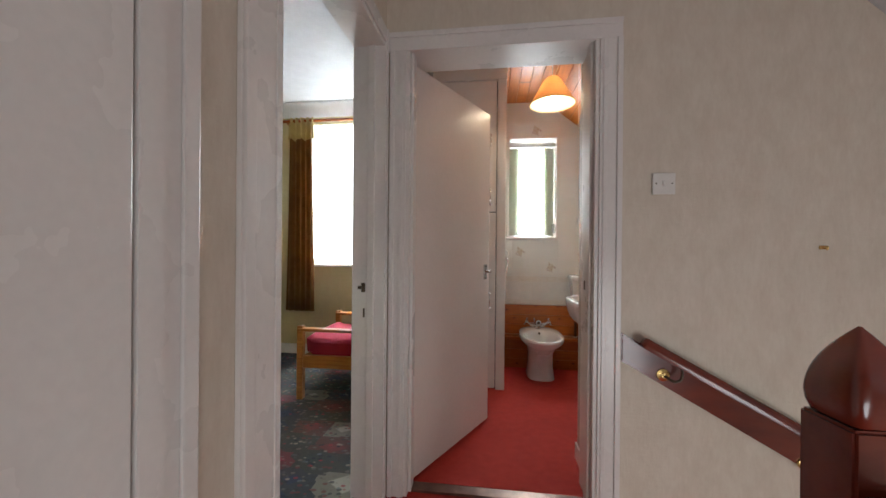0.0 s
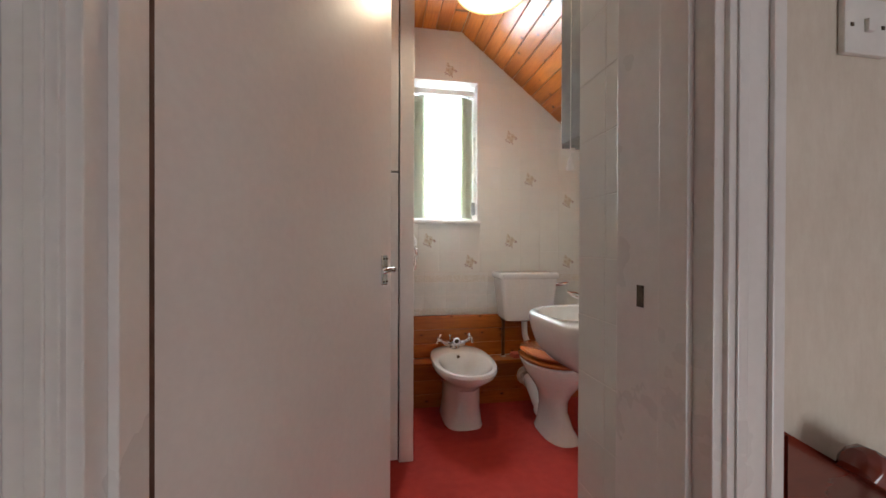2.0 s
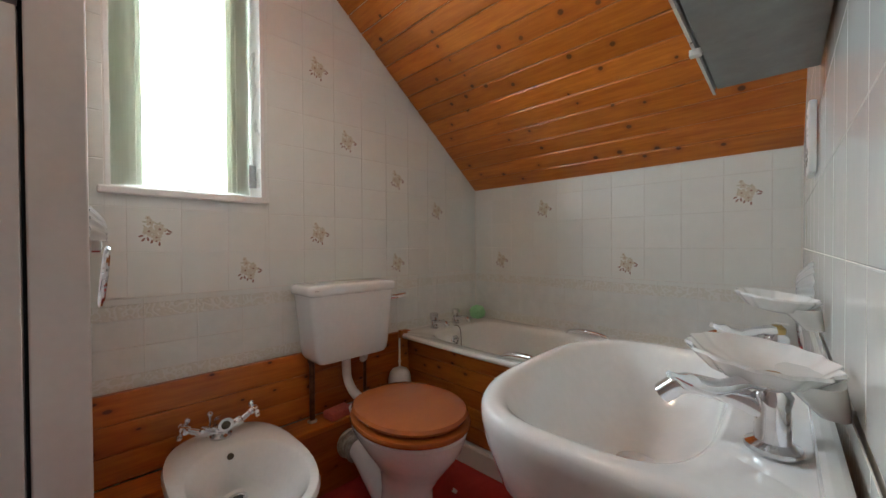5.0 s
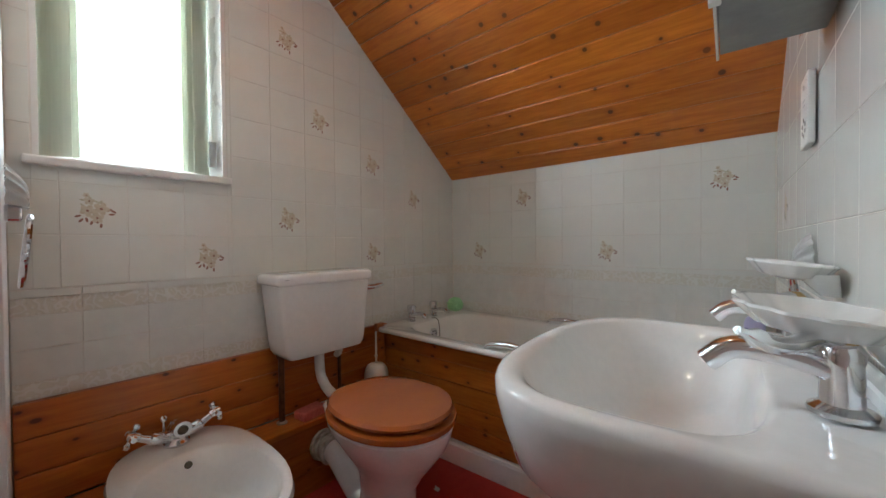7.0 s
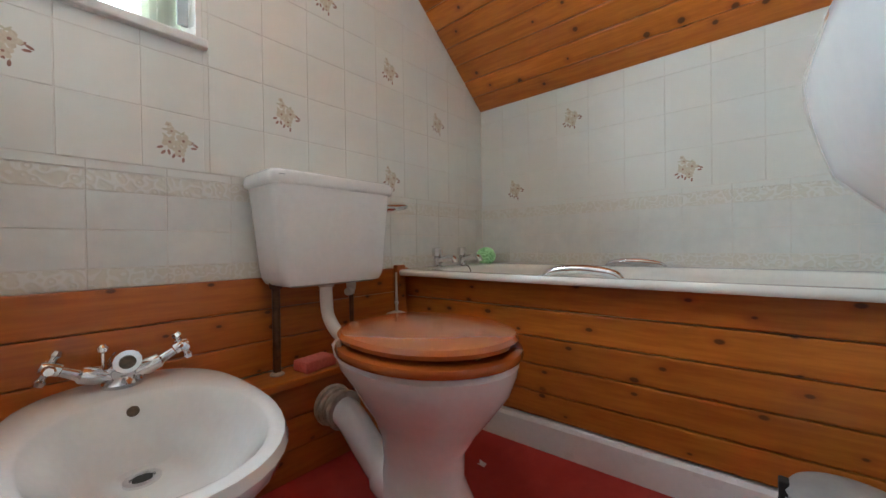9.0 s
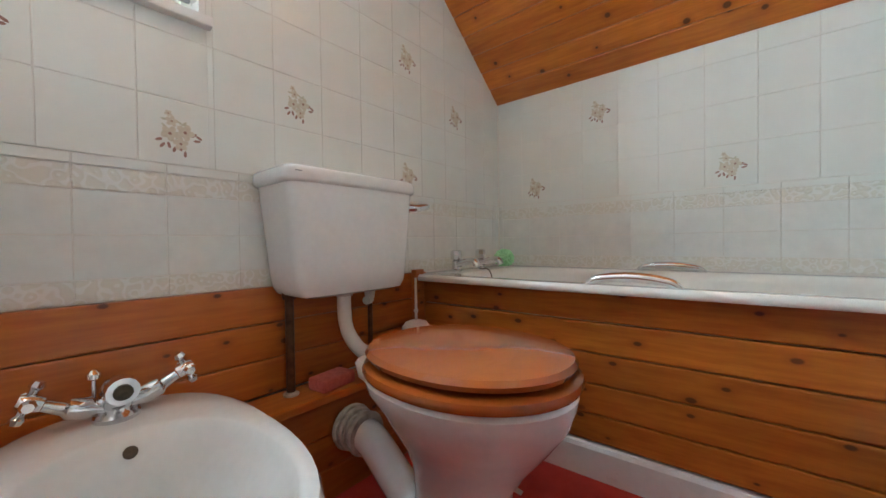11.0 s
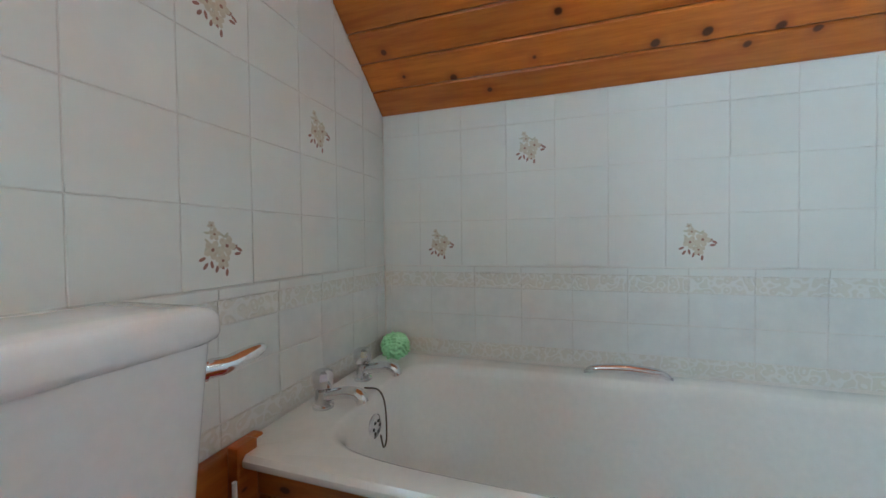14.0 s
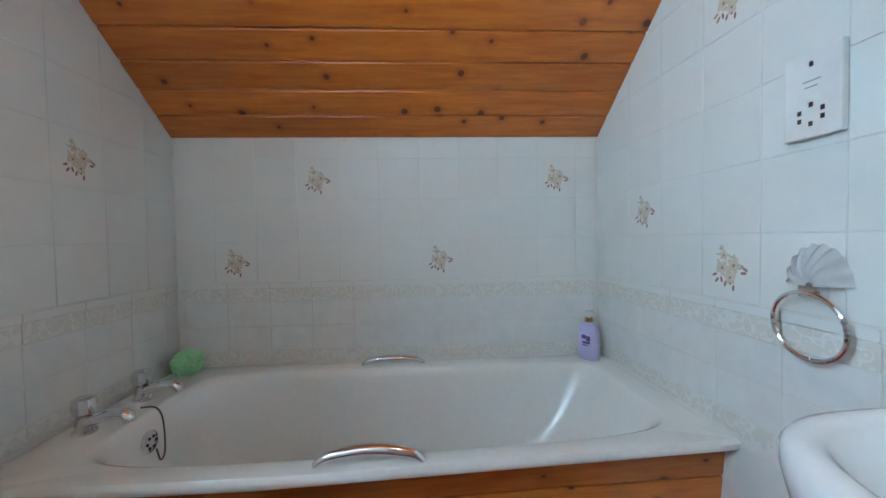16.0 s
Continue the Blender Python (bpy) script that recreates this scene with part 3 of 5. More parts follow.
def lever_handle(parent, x, y, side):
    """A backplate with a lever on one face of a door."""
    bm = bx(x - 0.018, x + 0.018, *(sorted((y, y + side * 0.008))), 0.905, 1.0, 0.003)
    p = part("handle_plate", bm, M_CHROME, parent, "worn chrome lever handle plate")
    pts = curve_pts([(x, y, 0.955), (x, y + side * 0.035, 0.955), (x - 0.010, y + side * 0.036, 0.955), (x - 0.035, y + side * 0.036, 0.956), (x - 0.068, y + side * 0.033, 0.951)], 5)
    bm = tube(pts, [0.009] * (len(pts) - 6) + [0.0085, 0.009, 0.0095, 0.009, 0.008, 0.005], 10)
    part("lever", bm, M_CHROME, p, smooth=True)
    for zz in (0.916, 0.989):
        for dx in (-0.011, 0.011):
            bm = bmesh.new()
            bmesh.ops.create_uvsphere(bm, u_segments=8, v_segments=5, radius=0.0035)
            bm.transform(Matrix.Translation((x + dx, y + side * 0.0085, zz)))
            part("screw", bm, M_DARKM, p)


lever_handle(door, 0.705, 0.0, -1)
lever_handle(door, 0.705, 0.036, 1)

# ---- airing cupboard ----
cup = thing("airing_cupboard", 0.32, CUPY, 0, "built-in pinkish white painted airing cupboard with two doors", "cupboard")
wpart("side_panel", bx(CUPX - 0.018, CUPX, CUPY + 0.03, NY - 0.002, 0, CEIL - 0.002, 0.001), M_DOORP, cup)
wpart("post", bx(0.530, CUPX, CUPY - 0.005, CUPY + 0.03, 0, CEIL - 0.085, 0.003), M_DOORP, cup)
wpart("head_rail", bx(0.022, CUPX + 0.004, CUPY - 0.012, CUPY + 0.03, CEIL - 0.085, CEIL - 0.002, 0.003), M_DOORP, cup)
# black sheet that puts the shade of the door gaps into colour
wpart("gap_shade_sheet", bx(0.022, 0.528, CUPY + 0.026, CUPY + 0.034, 0, CEIL - 0.09), M_BLACK, cup, "black sheet standing in for shade in the door gaps")
for nm, z0, z1, hz in (("lower_door", 0.012, 1.380, 0.695), ("upper_door", 1.388, CEIL - 0.09, 1.500)):
    d = wpart(nm, bx(0.026, 0.524, CUPY - 0.002, CUPY + 0.022, z0, z1, 0.002), M_DOORP, cup)
    hb = tube(curve_pts([(0.478, CUPY - 0.002, hz + 0.06), (0.478, CUPY - 0.018, hz + 0.048), (0.478, CUPY - 0.028, hz + 0.02), (0.478, CUPY - 0.028, hz - 0.02), (0.478, CUPY - 0.018, hz - 0.048), (0.478, CUPY - 0.002, hz - 0.06)], 5), 0.0042, 8)
    for s in (-1, 1):
        box(hb, 0.467, 0.489, CUPY - 0.006, CUPY - 0.002, hz + s * 0.058 - 0.009, hz + s * 0.058 + 0.009, 0.002)
    hb.transform(cup.matrix_world.inverted())
    part("handle", hb, M_CHROME, d, "bowed chrome pull handle", True)
hb = tube(curve_pts([(0.482, CUPY - 0.002, 1.99), (0.482, CUPY - 0.026, 1.975), (0.482, CUPY - 0.026, 1.91), (0.482, CUPY - 0.002, 1.895)], 5), 0.0042, 8)
wpart("handle", hb, M_CHROME, cup, "plain metal pull handle", True)

# ---- bathroom window ----
win = tagged(new("window_1"), "white painted bathroom window with frosted daylight", "window", kind="structure")
bm = bmesh.new()
for a in ((WX0, WX0 + 0.012), (WX1 - 0.012, WX1)):
    box(bm, a[0], a[1], NY - 0.004, 4.27, WZ0, WZ1)
box(bm, WX0, WX1, NY - 0.004, 4.27, WZ1 - 0.012, WZ1)
part("reveal", bm, M_GLOSS, win)
part("window_sill", bx(WX0 - 0.02, WX1 + 0.012, NY - 0.026, 4.27, WZ0 - 0.014, WZ0 + 0.010, 0.006), M_GLOSS, win)


def window_frame(bm, x0, x1, z0, z1, y0, y1, t):
    box(bm, x0, x0 + t, y0, y1, z0, z1, 0.003)
    box(bm, x1 - t, x1, y0, y1, z0, z1, 0.003)
    box(bm, x0 + t, x1 - t, y0, y1, z0, z0 + t, 0.003)
    box(bm, x0 + t, x1 - t, y0, y1, z1 - t, z1, 0.003)
    return bm


part("window_frame", window_frame(bmesh.new(), WX0 + 0.012, WX1 - 0.012, WZ0 + 0.01, WZ1 - 0.012, 4.215, 4.265, 0.022), M_GLOSS, win)
sash = part("sash", window_frame(bmesh.new(), WX0 + 0.03, WX1 - 0.03, WZ0 + 0.033, WZ1 - 0.035, 4.222, 4.252, 0.022), M_GLOSS, win)
pane = part("pane", bx(WX0 + 0.05, WX1 - 0.05, 4.236, 4.240, WZ0 + 0.053, WZ1 - 0.055), M_GLASS, sash)
pane.visible_shadow = False
for s, xx in ((1, WX0 + 0.06), (-1, WX1 - 0.06)):
    part("stay", tube([(xx, 4.21, WZ0 + 0.05), (xx + s * 0.012, 4.19, WZ0 + 0.085), (xx - s * 0.016, 4.205, WZ0 + 0.16)], 0.003, 6), M_DARKM, win)

blind = thing("vertical_blind", 0.89, 4.17, WZ0, "pale green fabric vertical blind drawn to both sides", "blind")
rail = bx(WX0 + 0.014, WX1 - 0.014, 4.15, 4.19, WZ1 - 0.075, WZ1 - 0.045, 0.003)
wpart("headrail", rail, M_PLASTIC, blind)
for i in range(22):
    xx = WX0 + 0.05 + i * 0.017
    wpart("carrier", bx(xx, xx + 0.009, 4.158, 4.182, WZ1 - 0.088, WZ1 - 0.076, 0.001), M_GREY, blind)


def slat(x, tilt, label=""):
    bm = bx(-0.044, 0.044, -0.0008, 0.0008, WZ0 + 0.03, WZ1 - 0.09)
    bm.transform(pose(x, 4.172, 0, 0, 0, tilt))
    wpart("slat", bm, M_BLIND, blind)


for i, xx in enumerate((WX1 - 0.090, WX1 - 0.076, WX1 - 0.063, WX1 - 0.050)):
    slat(xx, 24 + 6 * i)
for i, xx in enumerate((WX0 + 0.046, WX0 + 0.058, WX0 + 0.070)):
    slat(xx, 140 + 6 * i)
wpart("cord_weight", bx(WX1 - 0.045, WX1 - 0.02, 4.112, 4.124, WZ0 + 0.05, WZ0 + 0.14, 0.003), M_GREY, blind, "grey plastic cord weight")
wpart("cord", tube([(WX1 - 0.032, 4.118, WZ0 + 0.14), (WX1 - 0.034, 4.15, WZ1 - 0.08)], 0.0015, 6), M_PLASTIC, blind)

# ---- pine panelling under the tiles ----
def board_x(parent, x0, x1, y0, y1, z0, z1):
    return wpart("plank", bx(x0, x1, y0, y1, z0, z1, 0.0045), M_PINE_X, parent)


panel = thing("pine_panelling", 1.2, 4.05, 0, "varnished knotty pine boards on the wall under the tiles", "panelling")
zz = 0.565
for h in (0.094, 0.094, 0.0925):
    board_x(panel, CUPX + 0.002, 1.84, 4.060, 4.085, zz - h + 0.0012, zz)
    zz -= h
boxing = thing("pipe_boxing", 1.2, 3.98, 0, "varnished pine boxing with a ledge behind bidet and toilet", "boxing")
board_x(boxing, CUPX + 0.002, 1.84, 3.935, 4.060, 0.262, 0.284)
zz = 0.262
for h in (0.088, 0.088, 0.086):
    board_x(boxing, CUPX + 0.002, 1.84, 3.944, 3.965, zz - h + 0.0012, zz - 0.0005)
    zz -= h
wpart("end_post", bx(1.755, 1.80, 4.035, 4.059, 0.284, 0.578, 0.004), M_PINE_X, panel)

# ---- bath ----
BX0, BX1, BY0, BY1, RIM = 1.765, EX - 0.005, 2.532, NY - 0.006, 0.560
bath = thing("bathtub", (BX0 + BX1) / 2, (BY0 + BY1) / 2, 0, "cream white bath with chrome grips set between tiled walls", "bathtub")
bcx, bcy = (BX0 + BX1) / 2, (BY0 + BY1) / 2
hx, hy = (BX1 - BX0) / 2, (BY1 - BY0) / 2
N = 96


def skew(bm):
    """The bath front runs in towards the wall at the foot of the bath."""
    for v in bm.verts:
        if v.co.y < 3.4:
            v.co.x += 0.06 * (3.4 - v.co.y) * max(0.0, min(1.0, (BX1 - v.co.x) / (BX1 - BX0)))
    return bm



def rect_ring(z, ix0, ix1, iy0, iy1, e):
    return oval((ix0 + ix1) / 2, (iy0 + iy1) / 2, z, (ix1 - ix0) / 2, (iy1 - iy0) / 2, e, N)


rings = [rect_ring(RIM - 0.023, BX0 + 0.004, BX1, BY0, BY1, 60), rect_ring(RIM - 0.018, BX0, BX1, BY0, BY1, 60), rect_ring(RIM - 0.008, BX0, BX1, BY0, BY1, 60),
         rect_ring(RIM, BX0 + 0.008, BX1 - 0.004, BY0 + 0.004, BY1 - 0.004, 50),
         rect_ring(RIM - 0.001, BX0 + 0.055, BX1 - 0.058, BY0 + 0.09, BY1 - 0.125, 7),
         rect_ring(RIM - 0.006, BX0 + 0.064, BX1 - 0.067, BY0 + 0.10, BY1 - 0.135, 6.5),
         rect_ring(RIM - 0.03, BX0 + 0.074, BX1 - 0.077, BY0 + 0.115, BY1 - 0.145, 6),
         rect_ring(RIM - 0.16, BX0 + 0.092, BX1 - 0.095, BY0 + 0.19, BY1 - 0.165, 5.5),
         rect_ring(RIM - 0.30, BX0 + 0.112, BX1 - 0.115, BY0 + 0.30, BY1 - 0.195, 5),
         rect_ring(RIM - 0.355, BX0 + 0.145, BX1 - 0.148, BY0 + 0.38, BY1 - 0.23, 4),
         rect_ring(RIM - 0.368, BX0 + 0.20, BX1 - 0.20, BY0 + 0.46, BY1 - 0.30, 3)]
wpart("tub", skew(loft(rings, False, True)), M_ENAMEL, bath, smooth=True)
for nm, gx, inner in (("grip", BX0 + 0.035, 1), ("grip", BX1 - 0.032, -1)):
    gy = 3.330
    pts = curve_pts([(gx, gy - 0.108, RIM - 0.002), (gx + inner * 0.006, gy - 0.08, RIM + 0.014), (gx + inner * 0.010, gy, RIM + 0.022), (gx + inner * 0.006, gy + 0.08, RIM + 0.014), (gx, gy + 0.108, RIM - 0.002)], 6)
    k = len(pts)
    rr = [0.007 + 0.006 * math.sin(math.pi * i / (k - 1)) for i in range(k)]
    wpart(nm, tube(pts, rr, 12), M_CHROME, bath, "curved chrome grab handle", True)


def bath_tap(x, y):
    t = thing("bath_tap", x, y, RIM - 0.001, "chrome bath pillar tap with a clear knob", "tap", group="bath taps")
    part("body", lathe([(0.024, 0), (0.024, 0.006), (0.018, 0.010), (0.017, 0.040), (0.013, 0.044)], n=18), M_CHROME, t, smooth=True)
    pts = curve_pts([(0, 0, 0.024), (0, -0.03, 0.034), (0, -0.07, 0.042), (0, -0.095, 0.038), (0, -0.103, 0.022)], 5)
    part("spout", tube(pts, [0.014] * (len(pts) - 3) + [0.0135, 0.0135, 0.013], 12), M_CHROME, t, smooth=True)
    part("knob", lathe([(0.012, 0.044), (0.022, 0.048), (0.025, 0.066), (0.023, 0.082), (0.014, 0.086)], n=9), M_CHROME, t)
    return t


tap = bath_tap(1.975, 4.020)
copy_thing(tap, pose(2.150, 4.020, RIM - 0.001))
ovf = wpart("overflow", bmesh.new(), M_CHROME, bath)
bm = lathe([(0.030, 0), (0.030, 0.004), (0.024, 0.008), (0.006, 0.009)], n=24)
bm.transform(pose(2.048, BY1 - 0.148, 0.490, 90, 0, 0))
bm.transform(bath.matrix_world.inverted())
ovf.data = link_mesh("overflow", bm, M_CHROME, True)
for i in range(6):
    a = i * math.pi / 3
    bm = lathe([(0.0042, 0.0092), (0.0042, 0.0098)], 0.015 * math.cos(a), 0.015 * math.sin(a), 8)
    bm.transform(pose(2.048, BY1 - 0.148, 0.490, 90, 0, 0))
    bm.transform(bath.matrix_world.inverted())
    part("hole", bm, M_BLACK, ovf)
cy = BY1 - 0.158
pts = curve_pts([(2.093, cy + 0.06, RIM + 0.002), (2.091, cy + 0.02, RIM + 0.002), (2.088, cy, RIM - 0.03), (2.083, cy - 0.006, 0.45), (2.063, cy - 0.008, 0.435), (2.053, cy - 0.006, 0.47)], 6)
wpart("plug_chain", tube(pts, 0.0022, 6), M_DARKM, bath, "dark bead plug chain")

# pine bath panel, leaning in towards the floor
bpanel = thing("boarded_bath_front", 1.84, 3.3, 0, "varnished knotty pine boards on the front of the bath", "panelling")


def lean(z):
    return 1.815 + 0.045 * (0.51 - z) / 0.51


zz = 0.539
for h in (0.090, 0.090, 0.090, 0.090, 0.082):
    bm = bx(0, 0.02, 2.532, 4.058, zz - h + 0.0026, zz, 0.0058)
    for v in bm.verts:
        v.co.x += lean(v.co.z)
        if v.co.y < 3.4:
            v.co.x += 0.05 * (3.4 - v.co.y)
    wpart("plank", bm, M_PINE_Y, bpanel)
    zz -= h
skirt = extrude_y(bmesh.new(), [(1.852, 0.0), (1.852, 0.082), (1.858, 0.092), (1.88, 0.094), (1.90, 0.0)], 2.532, 3.944)
for v in skirt.verts:
    v.co.x += 0.05 * (3.4 - 2.532) if v.co.y < 3.0 else -0.02
structure("baseboard", skirt, M_GLOSS, "white gloss skirting along the bath panel", "skirting")

# ---- toilet ----
TX = 1.408
toilet = thing("toilet", TX, 3.555, 0, "white ceramic toilet pan with a wooden seat, lid closed", "toilet")
body = [oval(0, -0.02, 0.0, 0.095, 0.17, 2.6, back=0.95), oval(0, -0.02, 0.012, 0.092, 0.165, 2.5, back=0.95), oval(0, 0.0, 0.05, 0.075, 0.145, 2.4, back=0.9),
        oval(0, 0.02, 0.13, 0.062, 0.122, 2.2, back=0.9), oval(0, 0.02, 0.19, 0.068, 0.125, 2.1, back=0.95), oval(0, 0.01, 0.24, 0.092, 0.148, 2.0), oval(0, 0.0, 0.29, 0.128, 0.178, 2.0), oval(0, -0.01, 0.34, 0.160, 0.204, 2.0),
        oval(0, -0.01, 0.378, 0.176, 0.217, 2.0, eb=2.5), oval(0, -0.01, 0.396, 0.180, 0.220, 2.0, eb=2.5), oval(0, -0.01, 0.405, 0.174, 0.214, 2.0, eb=2.5),
        oval(0, -0.01, 0.403, 0.13, 0.17, 2.0), oval(0, -0.01, 0.33, 0.10, 0.13, 2.0)]
part("bowl", loft(body), M_CER, toilet, smooth=True)
part("rear_shelf", loft([oval(0, 0.19, 0.33, 0.06, 0.05, 4), oval(0, 0.20, 0.37, 0.10, 0.055, 4), oval(0, 0.20, 0.400, 0.105, 0.06, 4), oval(0, 0.20, 0.408, 0.10, 0.055, 4)]), M_CER, toilet, smooth=True)
pts = curve_pts([(-0.005, 0.05, 0.045), (-0.012, 0.12, 0.06), (-0.014, 0.20, 0.11), (-0.016, 0.28, 0.168), (-0.016, 0.335, 0.180)], 6)
part("trap_outlet", tube(pts, [0.052] * 8 + [0.042] * (len(pts) - 8), 16), M_CER, toilet, smooth=True)
bm = bmesh.new()
for s0, rr in ((0.0, 0.054), (0.022, 0.048), (0.04, 0.054), (0.058, 0.058)):
    lb = lathe([(rr, 0), (rr + 0.003, 0.006), (rr, 0.016)], n=20)
    lb.transform(pose(-0.016, 0.306 + s0, 0.180, -90, 0, 0))
    tmp = bpy.data.meshes.new("collar")
    lb.to_mesh(tmp)
    lb.free()
    bm.from_mesh(tmp)
part("soil_connector", bm, M_PUTTY, toilet, "grubby white pan connector with old sealant", True)


def seat_ring(z, gx, gy):
    return oval(0, -0.012, z, 0.188 + gx, 0.222 + gy, 2.05, eb=2.35)


part("seat", loft([seat_ring(0.4065, -0.010, -0.010), seat_ring(0.411, 0.001, 0.001), seat_ring(0.420, 0.004, 0.004), seat_ring(0.428, 0.001, 0.001), seat_ring(0.432, -0.012, -0.012)]), M_SEAT, toilet, "varnished mahogany toilet seat", True)
lid = [seat_ring(0.440, -0.030, -0.030), seat_ring(0.442, -0.008, -0.008), seat_ring(0.452, -0.003, -0.003), seat_ring(0.461, -0.010, -0.010), seat_ring(0.464, -0.03, -0.03), seat_ring(0.4655, -0.09, -0.10)]
for r in lid:
    for i, p in enumerate(r):
        r[i] = (p[0] * 0.99, p[1] + 0.003, p[2])
part("lid", loft(lid), M_SEAT, toilet, "varnished mahogany toilet lid", True)
for s in (-1, 1):
    part("bumper", bx(s * 0.06 - 0.006, s * 0.06 + 0.006, -0.20, -0.188, 0.434, 0.442, 0.001), M_BRASS, toilet)
    part("hinge", lathe([(0.012, 0.408), (0.012, 0.43), (0.007, 0.45)], s * 0.07, 0.20, 12), M_BRASS, toilet)

# ---- cistern ----
cis = thing("toilet_cistern", 1.408, 3.983, 0.562, "white ceramic low level cistern with lid and chrome lever", "cistern")
cb = []
for z, wx, fy in ((-0.020, 0.142, 0.070), (-0.014, 0.158, 0.084), (0.004, 0.168, 0.090), (0.03, 0.173, 0.092), (0.14, 0.184, 0.095), (0.262, 0.197, 0.098)):
    cb.append([(p[0], p[1], z) for p in oval(0, 0.0, z, wx, fy, 9, 64)])
part("tank", loft(cb), M_CER, cis, smooth=True)
lr = [oval(0, 0.0, z, wx, fy, 10, 64) for z, wx, fy in ((0.258, 0.197, 0.097), (0.262, 0.205, 0.101), (0.268, 0.208, 0.1025), (0.288, 0.207, 0.102), (0.296, 0.202, 0.097), (0.300, 0.190, 0.086), (0.302, 0.15, 0.06))]
part("lid", loft(lr), M_CER, cis, smooth=True)
part("maker_mark", bx(-0.188, -0.172, -0.1032, -0.1015, 0.2805, 0.2825), M_GREY, cis, "small grey printed mark")
pts = curve_pts([(0.182, -0.068, 0.222), (0.201, -0.079, 0.222), (0.214, -0.085, 0.222), (0.239, -0.088, 0.226), (0.270, -0.090, 0.230)], 5)
k = len(pts)
part("flush_lever", tube(pts, [0.012] * (k - 12) + [0.0115] * 6 + [0.011, 0.0105, 0.010, 0.009, 0.008, 0.004], 10), M_CHROME, cis, "chrome flush lever", True)
part("lever_boss", tube([(0.176, -0.062, 0.222), (0.196, -0.072, 0.222)], 0.016, 14), M_CHROME, cis, smooth=True)
pts = curve_pts([(-0.010, -0.02, 0.0), (-0.010, -0.02, -0.07), (-0.008, -0.03, -0.125), (-0.002, -0.08, -0.172), (0.0, -0.19, -0.187)], 6)
fp = part("flush_pipe", tube(pts, 0.019, 16), M_PLASTIC, cis, "white plastic flush pipe", True)
part("pipe_nut", lathe([(0.024, -0.03), (0.026, -0.012), (0.026, 0.002)], -0.010, -0.02, 8), M_PUTTY, fp)
part("overflow_pipe", tube([(-0.142, 0.03, 0.0), (-0.142, 0.03, -0.272)], 0.011, 12), M_COPPER, cis, "tarnished copper pipe", True)
part("pipe_nut", lathe([(0.016, -0.028), (0.019, -0.02), (0.019, 0.002)], -0.142, 0.03, 8), M_COPPER, cis)
part("pipe_collar", lathe([(0.02, -0.2775), (0.02, -0.273), (0.011, -0.268)], -0.142, 0.03, 12), M_PUTTY, cis)
part("supply_pipe", tube([(0.095, 0.0, -0.04), (0.095, 0.0, -0.278)], 0.0075, 10), M_COPPER, cis, "tarnished supply pipe", True)
bm = lathe([(0.014, -0.05), (0.016, -0.03), (0.013, 0.002)], 0.095, 0.0, 12)
lb = tube([(0.095, 0.0, -0.055), (0.073, -0.012, -0.055)], 0.013, 10, bm)
part("valve", bm, M_PLASTIC, cis, "white plastic isolating valve", True)

# ---- bidet ----
bid = thing("bidet", 0.922, 3.745, 0, "white ceramic pedestal bidet with chrome mixer tap", "bidet")
body = [oval(0, 0.06, 0, 0.115, 0.185, 3.2, back=1.1), oval(0, 0.06, 0.015, 0.112, 0.18, 3, back=1.1), oval(0, 0.06, 0.10, 0.105, 0.17, 2.6, back=1.15), oval(0, 0.05, 0.22, 0.108, 0.185, 2.3, back=1.2),
        oval(0, 0.02, 0.28, 0.135, 0.25, 2.1, back=1.1), oval(0, 0.0, 0.325, 0.176, 0.300, 2.25, eb=2.4), oval(0, 0, 0.350, 0.184, 0.312, 2.25, eb=2.8), oval(0, 0, 0.364, 0.179, 0.306, 2.25, eb=2.8), oval(0, 0, 0.368, 0.168, 0.294, 2.25, eb=2.8),
        oval(0, -0.055, 0.367, 0.150, 0.230, 2.2, back=0.92), oval(0, -0.055, 0.363, 0.145, 0.224, 2.2, back=0.91), oval(0, -0.055, 0.350, 0.139, 0.216, 2.2, back=0.88), oval(0, -0.055, 0.31, 0.108, 0.185, 2.1, back=0.9), oval(0, -0.035, 0.26, 0.085, 0.14, 2.1), oval(0, 0.02, 0.243, 0.055, 0.075, 2.0), oval(0, 0.045, 0.240, 0.025, 0.025, 2.0)]
part("bowl", loft(body), M_CER, bid, smooth=True)
w = part("waste", lathe([(0.028, 0.238), (0.028, 0.245), (0.019, 0.246), (0.017, 0.242)], 0, 0.045, 20), M_CHROME, bid, "chrome waste outlet", True)
part("drain_hole", lathe([(0.015, 0.2435), (0.015, 0.2442)], 0, 0.045, 14), M_BLACK, w)
bm = lathe([(0.010, 0), (0.010, 0.003), (0.006, 0.0035)], n=14)
bm.transform(pose(0, 0.121, 0.342, 72, 0, 0))
part("overflow_hole", bm, M_DARKM, bid, "dark round overflow hole")
mixer = thing("bidet_tap", 0.922, 3.975, 0.367, "chrome bidet mixer tap with crosshead handles", "tap")
mixer.matrix_world = mixer.matrix_world @ Matrix.Scale(1.25, 4)
part("base", lathe([(0.027, 0), (0.027, 0.006), (0.020, 0.012), (0.017, 0.03), (0.020, 0.042), (0.012, 0.056), (0.004, 0.06)], n=18), M_CHROME, mixer, smooth=True)
spout = part("spout", tube(curve_pts([(0, 0.004, 0.010), (0, -0.006, 0.034), (0, -0.028, 0.050), (0, -0.052, 0.050)], 5), [0.020] * 6 + [0.0185] * 10, 14), M_CHROME, mixer, smooth=True)
